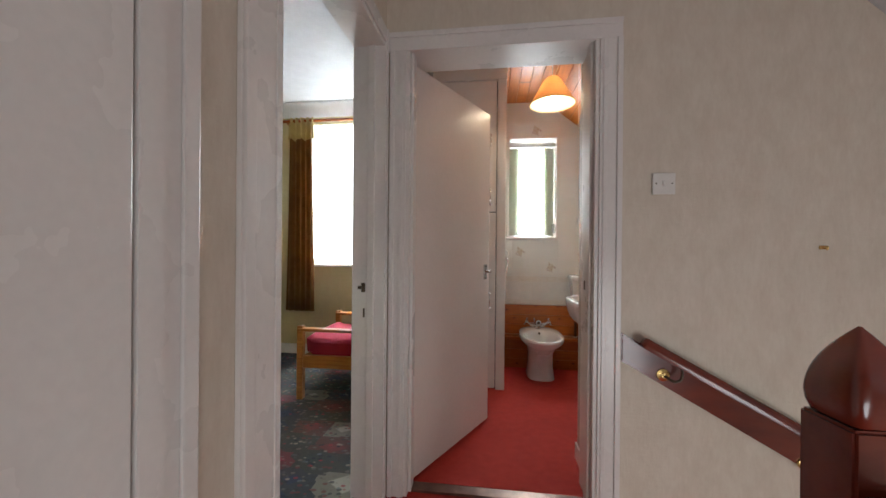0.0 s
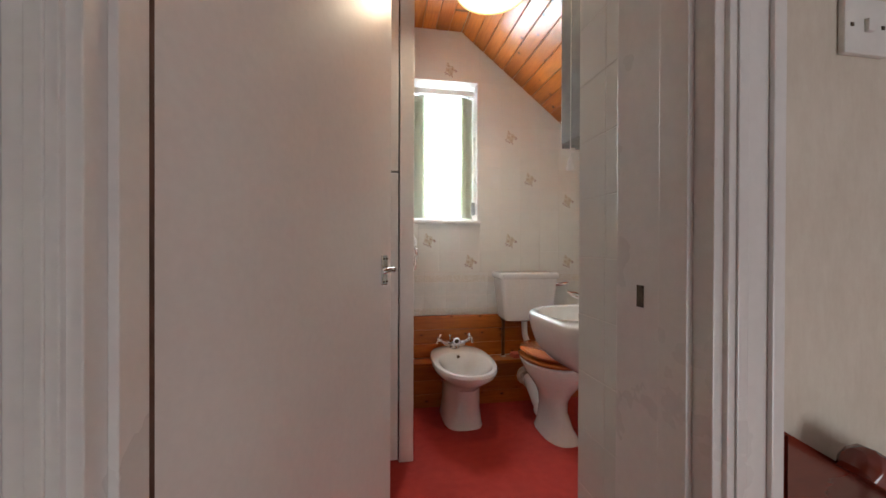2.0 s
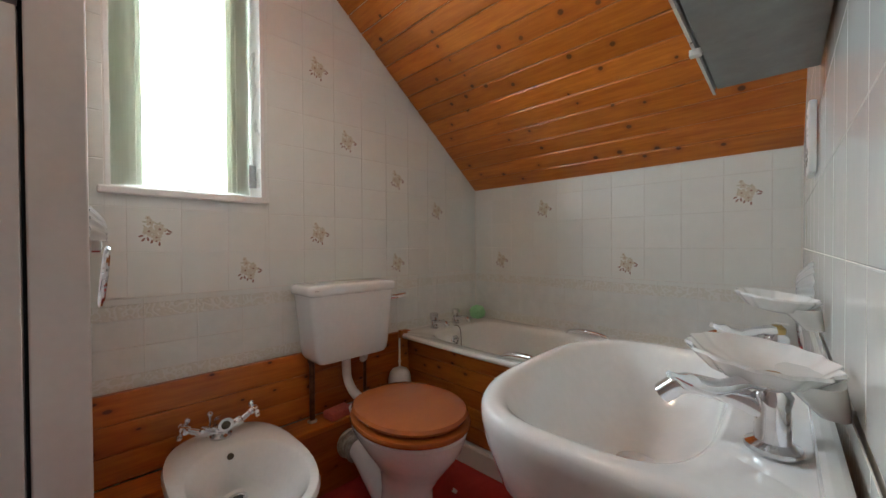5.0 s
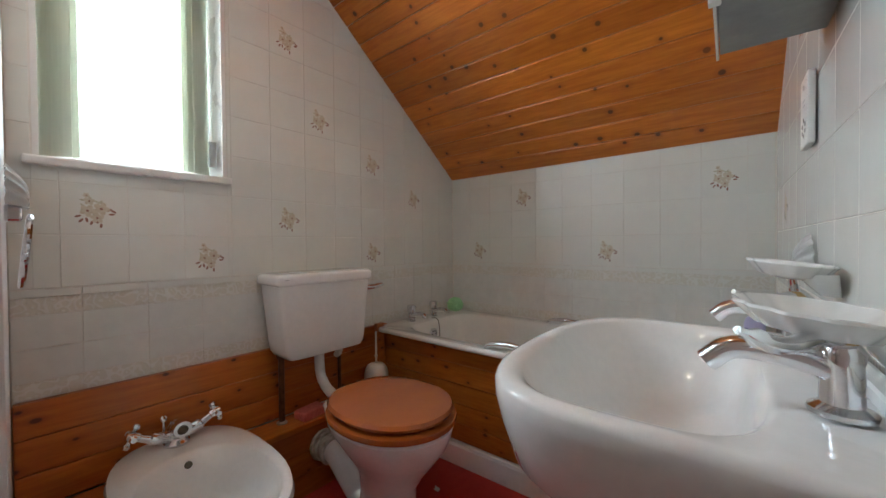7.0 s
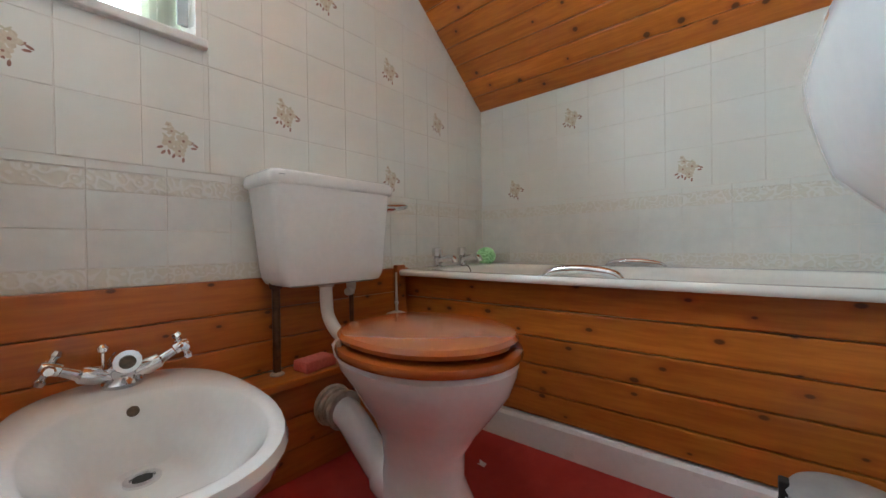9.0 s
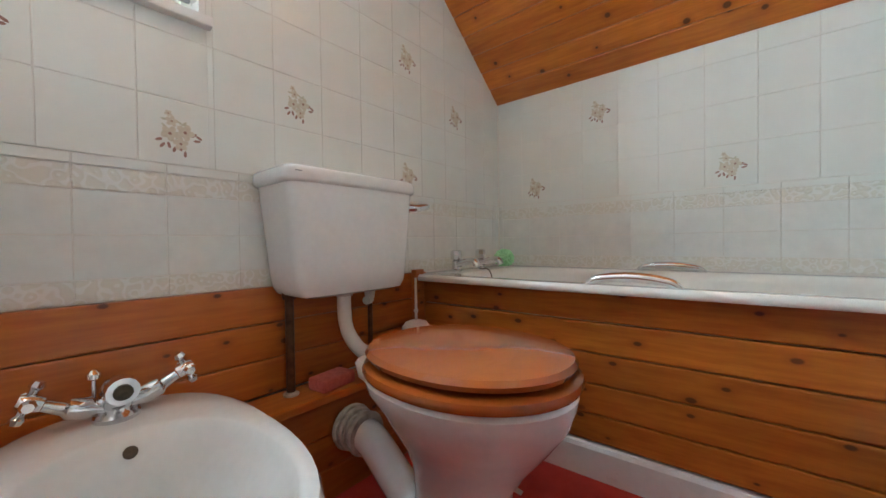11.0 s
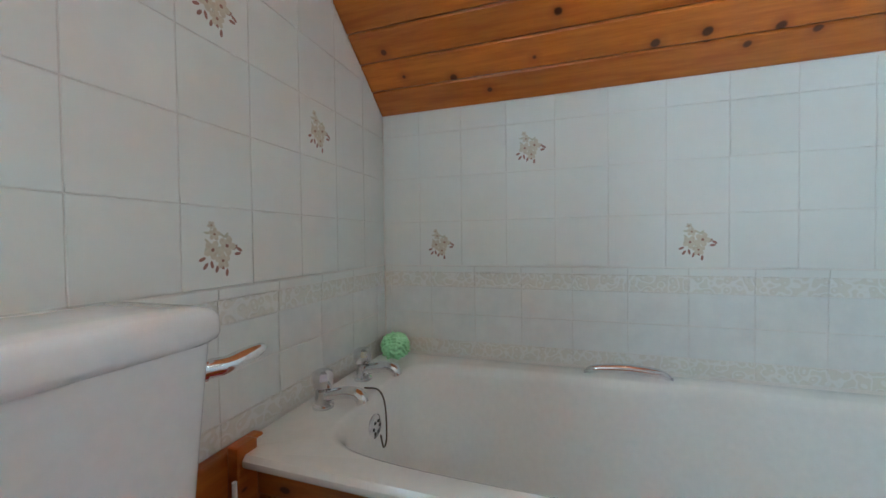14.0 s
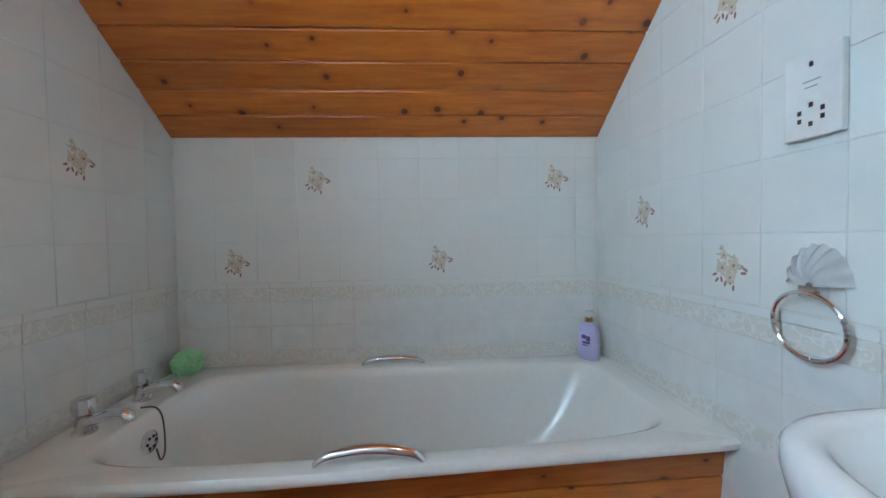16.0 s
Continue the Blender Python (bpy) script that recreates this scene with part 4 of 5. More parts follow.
part("aerator", tube([(0, -0.0515, 0.049), (0, -0.0535, 0.0486)], 0.011, 14), M_DARKM, spout, "dark round aerator")
part("pop_up_knob", lathe([(0.003, 0.03), (0.003, 0.056), (0.008, 0.059), (0.009, 0.066), (0.004, 0.071)], -0.022, 0.016, 12), M_CHROME, mixer, smooth=True)
for s in (-1, 1):
    arm = part("valve_arm", tube([(s * 0.012, 0, 0.018), (s * 0.026, 0, 0.022), (s * 0.030, 0, 0.024), (s * 0.050, 0, 0.031), (s * 0.054, 0, 0.032), (s * 0.072, 0, 0.042)], [0.013, 0.012, 0.015, 0.014, 0.009, 0.008], 12), M_CHROME, mixer, smooth=True)
    bm = bmesh.new()
    ax = Vector((s * 0.9, 0, 0.42)).normalized()
    c = Vector((s * 0.085, 0, 0.050))
    u = Vector((0, 1, 0))
    v2 = ax.cross(u)
    for k in range(4):
        d = (u if k % 2 else v2) * (1 if k < 2 else -1)
        tube([c, c + d * 0.016, c + d * 0.020, c + d * 0.027], [0.005, 0.005, 0.0085, 0.006], 8, bm)
    tube([c - ax * 0.014, c, c + ax * 0.010], [0.010, 0.012, 0.008], 10, bm)
    part("crosshead", bm, M_CHROME, arm, smooth=True)

# ---- washbasin ----
SX = 1.203
ang = math.degrees(math.atan2(SDIR.y, SDIR.x))
bas = thing("washbasin", SX, south(SX) + 0.008, -0.010, "white ceramic pedestal washbasin with chrome taps", "washbasin", ang)
BR = 0.822


def bring(z, rx, y0, y1, ef=3.0, eb=9.0, n=64):
    cy = (y0 + y1) / 2
    out = []
    for p in oval(0, 0, z, rx, (y1 - y0) / 2, eb, n, eb=ef):
        out.append((p[0], p[1] + cy, z))
    return out


rings = [bring(0.655, 0.10, 0.05, 0.22), bring(0.662, 0.16, 0.03, 0.29), bring(0.684, 0.216, 0.015, 0.345, 2.7), bring(0.720, 0.245, 0.006, 0.375, 2.9), bring(0.768, 0.257, 0.003, 0.388, 3.0), bring(0.795, 0.261, 0.003, 0.394, 3.0), bring(0.812, 0.261, 0.003, 0.394, 3.0), bring(BR - 0.003, 0.257, 0.004, 0.390, 3.0), bring(BR, 0.248, 0.006, 0.382, 3.0),
         bring(BR - 0.001, 0.236, 0.090, 0.369, 2.9, 4.0), bring(BR - 0.006, 0.227, 0.098, 0.360, 2.9, 4.0), bring(0.780, 0.212, 0.108, 0.342, 2.7, 3.6), bring(0.725, 0.178, 0.124, 0.305, 2.5, 3.0), bring(0.695, 0.11, 0.165, 0.260, 2.2, 2.2), bring(0.690, 0.03, 0.195, 0.225, 2, 2)]
part("bowl", loft(rings), M_CER, bas, smooth=True)
part("upstand", bx(-0.23, 0.23, 0.002, 0.022, BR - 0.006, BR + 0.018, 0.006), M_CER, bas)
ped = [oval(0, 0.165, 0, 0.115, 0.14, 3), oval(0, 0.165, 0.02, 0.11, 0.136, 3), oval(0, 0.16, 0.10, 0.085, 0.118, 2.6), oval(0, 0.16, 0.45, 0.084, 0.115, 2.6), oval(0, 0.165, 0.60, 0.095, 0.12, 2.6), oval(0, 0.14, 0.675, 0.12, 0.13, 2.6)]
part("pedestal", loft(ped), M_CER, bas, smooth=True)
part("waste", lathe([(0.03, 0.690), (0.03, 0.694), (0.02, 0.695)], 0, 0.21, 20), M_CHROME, bas, smooth=True)


def lever_tap(x, turn):
    t = new("basin_tap")
    t.parent = None
    t.matrix_world = bas.matrix_world @ pose(x, 0.052, BR + 0.002)
    tagged(t, "chrome basin pillar tap with a long lever", "tap", "basin taps")
    part("body", lathe([(0.023, 0), (0.023, 0.005), (0.015, 0.010), (0.014, 0.045), (0.016, 0.056), (0.010, 0.066)], n=18), M_CHROME, t, smooth=True)
    part("spout", tube(curve_pts([(0, 0, 0.034), (0, 0.03, 0.046), (0, 0.075, 0.048), (0, 0.098, 0.03)], 5), 0.0115, 12), M_CHROME, t, smooth=True)
    a = radians(turn)
    d = Vector((math.cos(a), math.sin(a), 0))
    pts = curve_pts([Vector((0, 0, 0.068)), d * 0.03 + Vector((0, 0, 0.07)), d * 0.07 + Vector((0, 0, 0.066)), d * 0.115 + Vector((0, 0, 0.082))], 5)
    k = len(pts)
    part("lever", tube(pts, [0.009 if i < 4 else (0.006 + 0.003 * i / k if i < k - 2 else 0.0035) for i in range(k)], 10), M_CHROME, t, smooth=True)
    part("cap", lathe([(0.011, 0.062), (0.012, 0.072), (0.006, 0.078)], n=14), M_BRASS, t, "brass tap cap", True)


lever_tap(-0.12, 140)
lever_tap(0.17, 140)


def scallop(bm, w, hgt, depth, n=44):
    """A fluted scallop shell standing on its hinge, bulging to +y."""
    rows = []
    for j in range(9):
        f = j / 8
        row = []
        for i in range(n + 1):
            a = math.pi * (0.02 + 0.96 * i / n)
            rad = f * (1 + 0.035 * math.cos(18 * a) * f)
            xx = math.cos(a) * w * rad * (0.92 + 0.08 * f)
            zz = math.sin(a) * hgt * rad
            yy = depth * (math.sin(math.pi * min(1, 0.16 + 0.84 * f)) * 0.9) + 0.05 * depth * math.cos(18 * a) * f
            row.append(bm.verts.new((xx, yy, zz)))
        rows.append(row)
    for a, b in zip(rows, rows[1:]):
        for i in range(n):
            bm.faces.new((a[i], a[i + 1], b[i + 1], b[i]))
    bmesh.ops.solidify(bm, geom=bm.faces[:], thickness=0.005)
    return bm


def soap_dish(x, z, w):
    t = new("soap_dish")
    t.matrix_world = pose(x, south(x) + 0.006, z, 0, 0, ang)
    tagged(t, "white ceramic scallop shell soap dish on the tiles", "soap dish", "shell soap dishes")
    def flute(z, k, f):
        return [(w * k * (1 + f * math.cos(14 * q)) * math.cos(q), 0.9 * w + 0.85 * w * k * (1 + f * math.cos(14 * q)) * math.sin(q), z + 0.006 * math.sin(q) * k) for q in [2 * math.pi * i / 84 for i in range(84)]]
    part("shell", loft([flute(-0.010, 0.35, 0.0), flute(-0.004, 0.75, 0.02), flute(0.014, 1.02, 0.035), flute(0.017, 1.0, 0.035), flute(0.004, 0.78, 0.02), flute(-0.003, 0.4, 0.0)]), M_CER, t, smooth=True)
    part("bracket", loft([oval(0, 0.01, -0.035, 0.02, 0.012, 3, 20), oval(0, 0.02, -0.015, 0.035, 0.02, 3, 20), oval(0, 0.028, 0.0, 0.045, 0.026, 3, 20)]), M_CER, t, smooth=True)


soap_dish(1.11, 0.888, 0.074)
soap_dish(1.42, 0.918, 0.062)


def towel_ring(m, label):
    t = new("towel_ring")
    t.matrix_world = m
    tagged(t, label, "towel ring", "shell towel rings")
    bm = scallop(bmesh.new(), 0.052, 0.072, 0.028)
    bm.transform(Matrix.Translation((0, 0.002, -0.03)))
    part("shell", bm, M_CER, t, smooth=True)
    part("mount", bx(-0.018, 0.018, 0, 0.02, -0.05, -0.022, 0.004), M_CHROME, t)
    bm = tube([(0.058 * math.cos(a), 0.022 + 0.006 * math.sin(a), -0.098 + 0.058 * math.sin(a)) for a in [2 * math.pi * i / 40 for i in range(40)]], 0.0042, 8, closed=True)
    part("ring", bm, M_CHROME, t, smooth=True)


towel_ring(pose(1.668, south(1.668) + 0.006, 0.940, 0, 0, ang), "white shell towel ring with a chrome hoop on tiles")
towel_ring(pose(CUPX + 0.001, 3.56, 1.06, 0, 0, -90), "white shell towel ring with a chrome hoop on the cupboard")

# ---- shaver socket ----
sock = new("shaver_socket")
sock.matrix_world = pose(1.675, south(1.675) + 0.0052, 1.236, 0, 0, ang)
tagged(sock, "white plastic shaver socket on the tiles", "socket")
part("plate", bx(-0.045, 0.045, 0, 0.012, -0.073, 0.073, 0.003), M_PLASTIC, sock)
for dx, dz in ((0.018, -0.028), (0.018, -0.042), (-0.018, -0.028), (-0.018, -0.042), (0, -0.018), (0, -0.05), (0, 0.05)):
    part("hole", bx(dx - 0.003, dx + 0.003, 0.0115, 0.0128, dz - 0.004, dz + 0.004), M_DARKM, sock)
for dz, hw in ((0.022, 0.014), (0.012, 0.01)):
    part("print", bx(-hw, hw, 0.0115, 0.0125, dz - 0.001, dz + 0.001), M_GREY, sock)

# ---- mirror cabinet ----
cab = new("mirror_cabinet")
cab.matrix_world = pose(0.985, south(0.985) + 0.006, 1.338, 0, 0, ang)
tagged(cab, "grey mirror-fronted bathroom cabinet on the tiled wall", "cabinet")
part("body", bx(0, 0.54, 0, 0.148, 0, 0.52, 0.002), M_CABG, cab)
for i in range(2):
    d = part("mirror_door", bx(0.003 + i * 0.269, 0.267 + i * 0.269, 0.149, 0.154, -0.012, 0.52, 0.001), M_MIRROR, cab)
    part("clip", bx(0.03 + i * 0.269, 0.045 + i * 0.269, 0.143, 0.159, -0.018, -0.008, 0.002), M_PLASTIC, d)

# ---- light pull cord ----
pc = thing("pull_cord", 0.950, 2.56, CEIL - 0.03, "white ceiling pull cord with a bell-shaped knob", "pull cord")
part("switch_box", lathe([(0.03, 0.005), (0.036, 0.012), (0.036, 0.03)], n=20), M_PLASTIC, pc)
part("cord", tube([(0, 0, 0.01), (0.001, 0, -0.6), (0, 0, -1.2)], 0.0013, 6), M_PLASTIC, pc)
part("knob", lathe([(0.002, -1.195), (0.004, -1.20), (0.006, -1.212), (0.009, -1.228), (0.009, -1.232)], n=14), M_PLASTIC, pc, smooth=True)

# ---- ceiling lamp ----
lamp = thing("pendant_lamp", 0.90, 3.12, CEIL, "lit pendant lamp with a tan fabric coolie shade", "lamp")
part("ceiling_rose", lathe([(0.042, 0.0), (0.042, -0.012), (0.02, -0.024)], n=22), M_PLASTIC, lamp, smooth=True)
part("flex", tube([(0, 0, -0.02), (0, 0, -0.21)], 0.003, 8), M_PLASTIC, lamp)
part("lamp_holder", lathe([(0.016, -0.205), (0.02, -0.22), (0.02, -0.265)], n=16), M_PLASTIC, lamp, smooth=True)
sh = loft([oval(0, 0, -0.215, 0.042, 0.042, n=40), oval(0, 0, -0.235, 0.06, 0.06, n=40), oval(0, 0, -0.396, 0.153, 0.153, n=40)], False, False)
bmesh.ops.solidify(sh, geom=sh.faces[:], thickness=0.002)
part("shade", sh, M_SHADE, lamp, "tan fabric lampshade", True)
lin = loft([oval(0, 0, -0.218, 0.038, 0.038, n=40), oval(0, 0, -0.238, 0.056, 0.056, n=40), oval(0, 0, -0.396, 0.149, 0.149, n=40)], False, False)
part("shade_lining", lin, M_LINING, lamp, "white shade lining", True)
part("shade_trim", tube([(0.153 * math.cos(a), 0.153 * math.sin(a), -0.396) for a in [2 * math.pi * i / 40 for i in range(40)]], 0.004, 6, closed=True), M_CURT2, lamp)
bb = lathe([(0.012, -0.265), (0.016, -0.275), (0.028, -0.31), (0.030, -0.335), (0.022, -0.36), (0.006, -0.37)], n=20)
bulb = part("bulb", bb, M_BULB, lamp, "glowing pearl bulb", True)
bulb.visible_shadow = False

# ---- small bathroom things ----
br = thing("toilet_brush", 1.715, 3.997, 0.284, "white plastic toilet brush in a dome holder on the ledge", "toilet brush")
part("holder", lathe([(0.055, 0), (0.060, 0.008), (0.057, 0.07), (0.052, 0.095), (0.038, 0.115), (0.018, 0.122)], n=12), M_PLASTIC, br, smooth=True)
part("handle", tube([(0, 0, 0.115), (0, 0, 0.15), (0.0, 0, 0.152), (0, 0, 0.158), (0, 0, 0.16), (0, 0, 0.27)], [0.005, 0.005, 0.008, 0.008, 0.005, 0.004], 10), M_PLASTIC, br, smooth=True)
gl = thing("drinking_glass", 1.607, 3.975, 0.284, "small cloudy drinking glass on the pine ledge", "glass")
part("tumbler", lathe([(0.024, 0), (0.031, 0.068), (0.029, 0.068), (0.0225, 0.004)], n=24), M_CUPG, gl, smooth=True)
sp = thing("sponge", 1.37, 3.985, 0.284, "coral pink bath sponge on the pine ledge", "sponge", 8)
part("block", bx(-0.055, 0.055, -0.034, 0.034, 0, 0.034, 0.008), M_SPONGE, sp)
lf = thing("bath_puff", 2.345, 4.015, RIM, "lime green net bath puff on the bath corner", "bath puff")
bm = bmesh.new()
bmesh.ops.create_icosphere(bm, subdivisions=5, radius=0.045)
for v in bm.verts:
    n = v.co.normalized()
    k = 1 + 0.10 * math.sin(16 * n.x + 5 * n.y) * math.sin(14 * n.z + 6 * n.x) + 0.16 * noise.noise(n * 5.5)
    v.co = Vector((n.x * 0.048, n.y * 0.045, n.z * 0.040)) * k + Vector((0, 0, 0.039))
part("netting", bm, M_LOOFAH, lf, smooth=True)
bt = thing("shampoo_bottle", 2.355, 2.628, RIM, "lilac plastic bottle with a gold pump on the bath corner", "bottle", 40)
part("bottle", loft([oval(0, 0, z, a, b, 2.6, 28) for z, a, b in ((0, 0.034, 0.02), (0.006, 0.036, 0.022), (0.06, 0.038, 0.023), (0.105, 0.036, 0.022), (0.125, 0.028, 0.018), (0.134, 0.014, 0.012))]), M_BOTTLE, bt, smooth=True)
part("collar", lathe([(0.013, 0.134), (0.014, 0.138), (0.013, 0.15)], n=16), M_BRASS, bt, "gold pump collar", True)
bm = lathe([(0.005, 0.15), (0.005, 0.163), (0.012, 0.165), (0.011, 0.174)], n=14)
box(bm, -0.006, 0.006, -0.032, 0.0, 0.165, 0.172, 0.002)
part("pump", bm, M_PLASTIC, bt)
for i, (dx, dz, hw, hh) in enumerate(((-0.008, 0.078, 0.007, 0.009), (0.008, 0.083, 0.008, 0.007), (0.0, 0.063, 0.014, 0.004), (0.004, 0.054, 0.010, 0.002))):
    part("print", bx(dx - hw, dx + hw, 0.0228, 0.0242, dz - hh, dz + hh, 0.0005), M_VIOLET, bt, "violet printed mark")
    part("print", bx(dx - hw, dx + hw, -0.0242, -0.0228, dz - hh, dz + hh, 0.0005), M_VIOLET, bt, "violet printed mark")
sc = thing("paper_scrap", 1.668, 3.578, 0.0, "torn scrap of white paper on the red carpet", "scrap", 20)
bm = bmesh.new()
vs = [bm.verts.new(p) for p in ((-0.012, -0.010, 0.004), (0.0, -0.014, 0.009), (0.012, -0.006, 0.003), (0.010, 0.010, 0.012), (-0.002, 0.007, 0.006), (-0.010, 0.013, 0.010))]
bm.faces.new(vs)
bmesh.ops.solidify(bm, geom=bm.faces[:], thickness=0.0015)
part("paper", bm, M_PLASTIC, sc)
bp = thing("pedal_bin", 1.722, 2.835, 0.0, "small grey pedal bin beside the bath panel", "bin")
bp.matrix_world = bp.matrix_world @ Matrix.Diagonal((1, 1, 0.86, 1))
part("body", lathe([(0.070, 0.0), (0.076, 0.006), (0.084, 0.20), (0.084, 0.215)], n=36), M_GREY, bp, smooth=True)
part("lid", lathe([(0.086, 0.216), (0.088, 0.222), (0.080, 0.236), (0.05, 0.246), (0.01, 0.249)], n=36), M_GREY, bp, "grey domed lid", True)
bm = bx(-0.014, 0.014, 0.080, 0.096, 0.205, 0.236, 0.004)
tube([(0.0, 0.09, 0.21), (0.0, 0.098, 0.12)], 0.005, 8, bm)
part("hinge", bm, M_BLACK, bp, "black lid hinge")

# ---- landing things ----
sw = thing("light_switch", 1.175, DW, 1.367, "white plastic light switch on cream wallpaper", "switch")
part("plate", bx(-0.043, 0.043, -0.010, -0.0005, -0.043, 0.043, 0.003), M_PLASTIC, sw)
part("rocker", bx(-0.006, 0.006, -0.016, -0.009, -0.010, 0.010, 0.002), M_PLASTIC, sw)
for s in (-1, 1):
    part("screw", bx(s * 0.03 - 0.003, s * 0.03 + 0.003, -0.0115, -0.0095, -0.003, 0.003, 0.001), M_DARKM, sw)
hk = thing("picture_hook", 1.751, DW, 1.114, "small brass picture hook on the landing wall", "hook")
part("plate", bx(-0.016, 0.016, -0.005, -0.0005, -0.006, 0.008, 0.002), M_BRASS, hk)
part("hook", tube(curve_pts([(0.004, -0.004, 0), (0.004, -0.014, -0.008), (0.004, -0.016, 0.002)], 4), 0.002, 6), M_BRASS, hk)

hr = thing("handrail", 1.4, DW, 0.5, "dark mahogany stair handrail on a board with brass brackets", "handrail")
sl = -0.556
bm = bmesh.new()
x0, x1 = 1.016, 2.9
extrude = [(x0, 0.762), (x1, 0.762 + sl * (x1 - x0)), (x1, 0.628 + sl * (x1 - x0)), (x0, 0.648)]
lo = [bm.verts.new((a, DW - 0.020, b)) for a, b in extrude]
hi = [bm.verts.new((a, DW - 0.0005, b)) for a, b in extrude]
bm.faces.new(lo)
bm.faces.new(hi[::-1])
for i in range(4):
    j = (i + 1) % 4
    bm.faces.new((lo[i], hi[i], hi[j], lo[j]))
bmesh.ops.bevel(bm, geom=[e for e in bm.edges if all(v.co.y < DW - 0.01 for v in e.verts)], offset=0.004, segments=2, affect='EDGES')
wpart("back_board", bm, M_MAHOG, hr)
ra = Vector((1.09, DW - 0.058, 0.735))
rb = Vector((2.9, DW - 0.058, 0.735 + sl * 1.81))
d = (rb - ra).normalized()
upv = Vector((-d.z, 0, d.x))
sec = [(-0.022, -0.020), (0.022, -0.020), (0.025, -0.005), (0.020, 0.012), (0.010, 0.021), (-0.010, 0.021), (-0.020, 0.012), (-0.025, -0.005)]
rings = []
for pnt, k in ((ra - d * 0.012, 0.55), (ra - d * 0.004, 0.9), (ra, 1.0), (rb, 1.0)):
    rings.append([pnt + Vector((0, a * k, 0)) + upv * (b * k) for a, b in sec])
wpart("rail", loft(rings), M_MAHOG, hr, smooth=True)
for bxx in (1.172, 1.68, 2.3):
    bz = 0.602 + sl * (bxx - 1.172) * 1.10
    bm = lathe([(0.026, 0), (0.024, 0.006), (0.012, 0.009), (0.009, 0.014)], n=20)
    bm.transform(pose(bxx, DW - 0.020, bz, 90, 0, 0))
    wb = wpart("bracket", bm, M_BRASS, hr, "brass handrail bracket", True)
    pts = curve_pts([(bxx, DW - 0.03, bz), (bxx + 0.025, DW - 0.06, bz - 0.012), (bxx + 0.05, DW - 0.062, bz + 0.0), (bxx + 0.055, DW - 0.058, bz + 0.045)], 5)
    bm = tube(pts, 0.005, 8)
    bm.transform(hr.matrix_world.inverted())
    part("arm", bm, M_DARKM, wb, smooth=True)

nw = thing("newel_post", 0.984, 1.075, -0.006, "dark mahogany newel post with a pointed arch top", "newel post", 3)
bm = extrude_y(bmesh.new(), [(-0.043, 0.0), (0.043, 0.0), (0.043, 0.880), (-0.043, 0.880)], -0.04, 0.04)
bmesh.ops.bevel(bm, geom=bm.edges[:], offset=0.004, segments=2, affect='EDGES')
part("post", bm, M_MAHOG, nw)
bm = loft([oval(0, 0, 0.882, 0.037, 0.037, 7, 48), oval(0, 0, 0.894, 0.041, 0.041, 7, 48)] + [oval(0, 0, 0.907 + 0.098 * a, 0.041 * (1 - a ** 2.1) + 0.0015, 0.041 * (1 - a ** 2.1) + 0.0015, 7 - 3 * a, 48) for a in [i / 9 for i in range(10)]])
part("finial", bm, M_MAHOG, nw, smooth=True)
bal = thing("banister_rail", 1.05, 0.4, 0, "dark mahogany banister rail along the stairwell", "banister")
wpart("rail", bx(0.945, 1.00, -1.24, 1.030, 0.74, 0.80, 0.010), M_MAHOG, bal)

# ---- bedroom things ----
bw = tagged(new("window_2"), "white painted bedroom window behind net curtain", "window", kind="structure")
part("window_frame", window_frame(bmesh.new(), -1.31, -0.30, 0.92, 2.31, 4.20, 4.25, 0.05), M_GLOSS, bw)
pn = part("pane", bx(-1.26, -0.35, 4.222, 4.226, 0.97, 2.26), M_GLASS, bw)
pn.visible_shadow = False
part("window_sill", bx(-1.33, -0.28, 4.035, 4.25, 0.90, 0.925, 0.005), M_GLOSS, bw)


def drape(name, x0, x1, y, z0, z1, waves, amp, mat, parent, flare=0.0, hem=0.0, label=""):
    bm = bmesh.new()
    n, rows = waves * 10, 14
    g = []
    for j in range(rows + 1):
        f = j / rows
        row = []
        for i in range(n + 1):
            u = i / n
            ph = 2 * math.pi * waves * u
            xx = x0 + (x1 - x0) * u + flare * (f) * (u - 0.5)
            zz = z1 - (z1 - z0) * f + (hem * math.sin(ph * 0.5) * (1 if j == rows else 0))
            row.append(bm.verts.new((xx, y + amp * math.sin(ph + 0.6 * math.sin(3 * f + 5 * u)), zz)))
        g.append(row)
    for a, b in zip(g, g[1:]):
        for i in range(n):
            bm.faces.new((a[i], a[i + 1], b[i + 1], b[i]))
    bmesh.ops.solidify(bm, geom=bm.faces[:], thickness=0.003)
    return wpart(name, bm, mat, parent, label, True)


cur = thing("curtain", -1.45, 3.95, 0.46, "ochre brown curtain with a pale gold tabbed heading", "curtain")
drape("cloth", -1.53, -1.29, 3.95, 0.46, 2.20, 5, 0.018, M_CURT, cur, 0.06)
drape("heading", -1.54, -1.27, 3.935, 2.17, 2.385, 5, 0.022, M_CURT2, cur, 0.0, 0.02, "pale gold scalloped heading")
net = thing("net_curtain", -0.8, 4.0, 0.95, "white net curtain with a scalloped lower edge", "net curtain")
drape("net", -1.33, -0.28, 4.0, 0.96, 2.33, 12, 0.010, M_NET, net, 0.0, 0.018)
rod = thing("curtain_rod", -0.9, 3.95, 2.36, "reddish wooden curtain pole with turned finial", "curtain pole")
bm = tube([(-0.72, 0, 0), (0.78, 0, 0)], 0.014, 12)
part("pole", bm, M_SEAT, rod, smooth=True)
bm = lathe([(0.014, 0), (0.022, 0.012), (0.026, 0.03), (0.02, 0.05), (0.008, 0.06)], n=16)
bm.transform(pose(-0.72, 0, 0, 0, -90, 0))
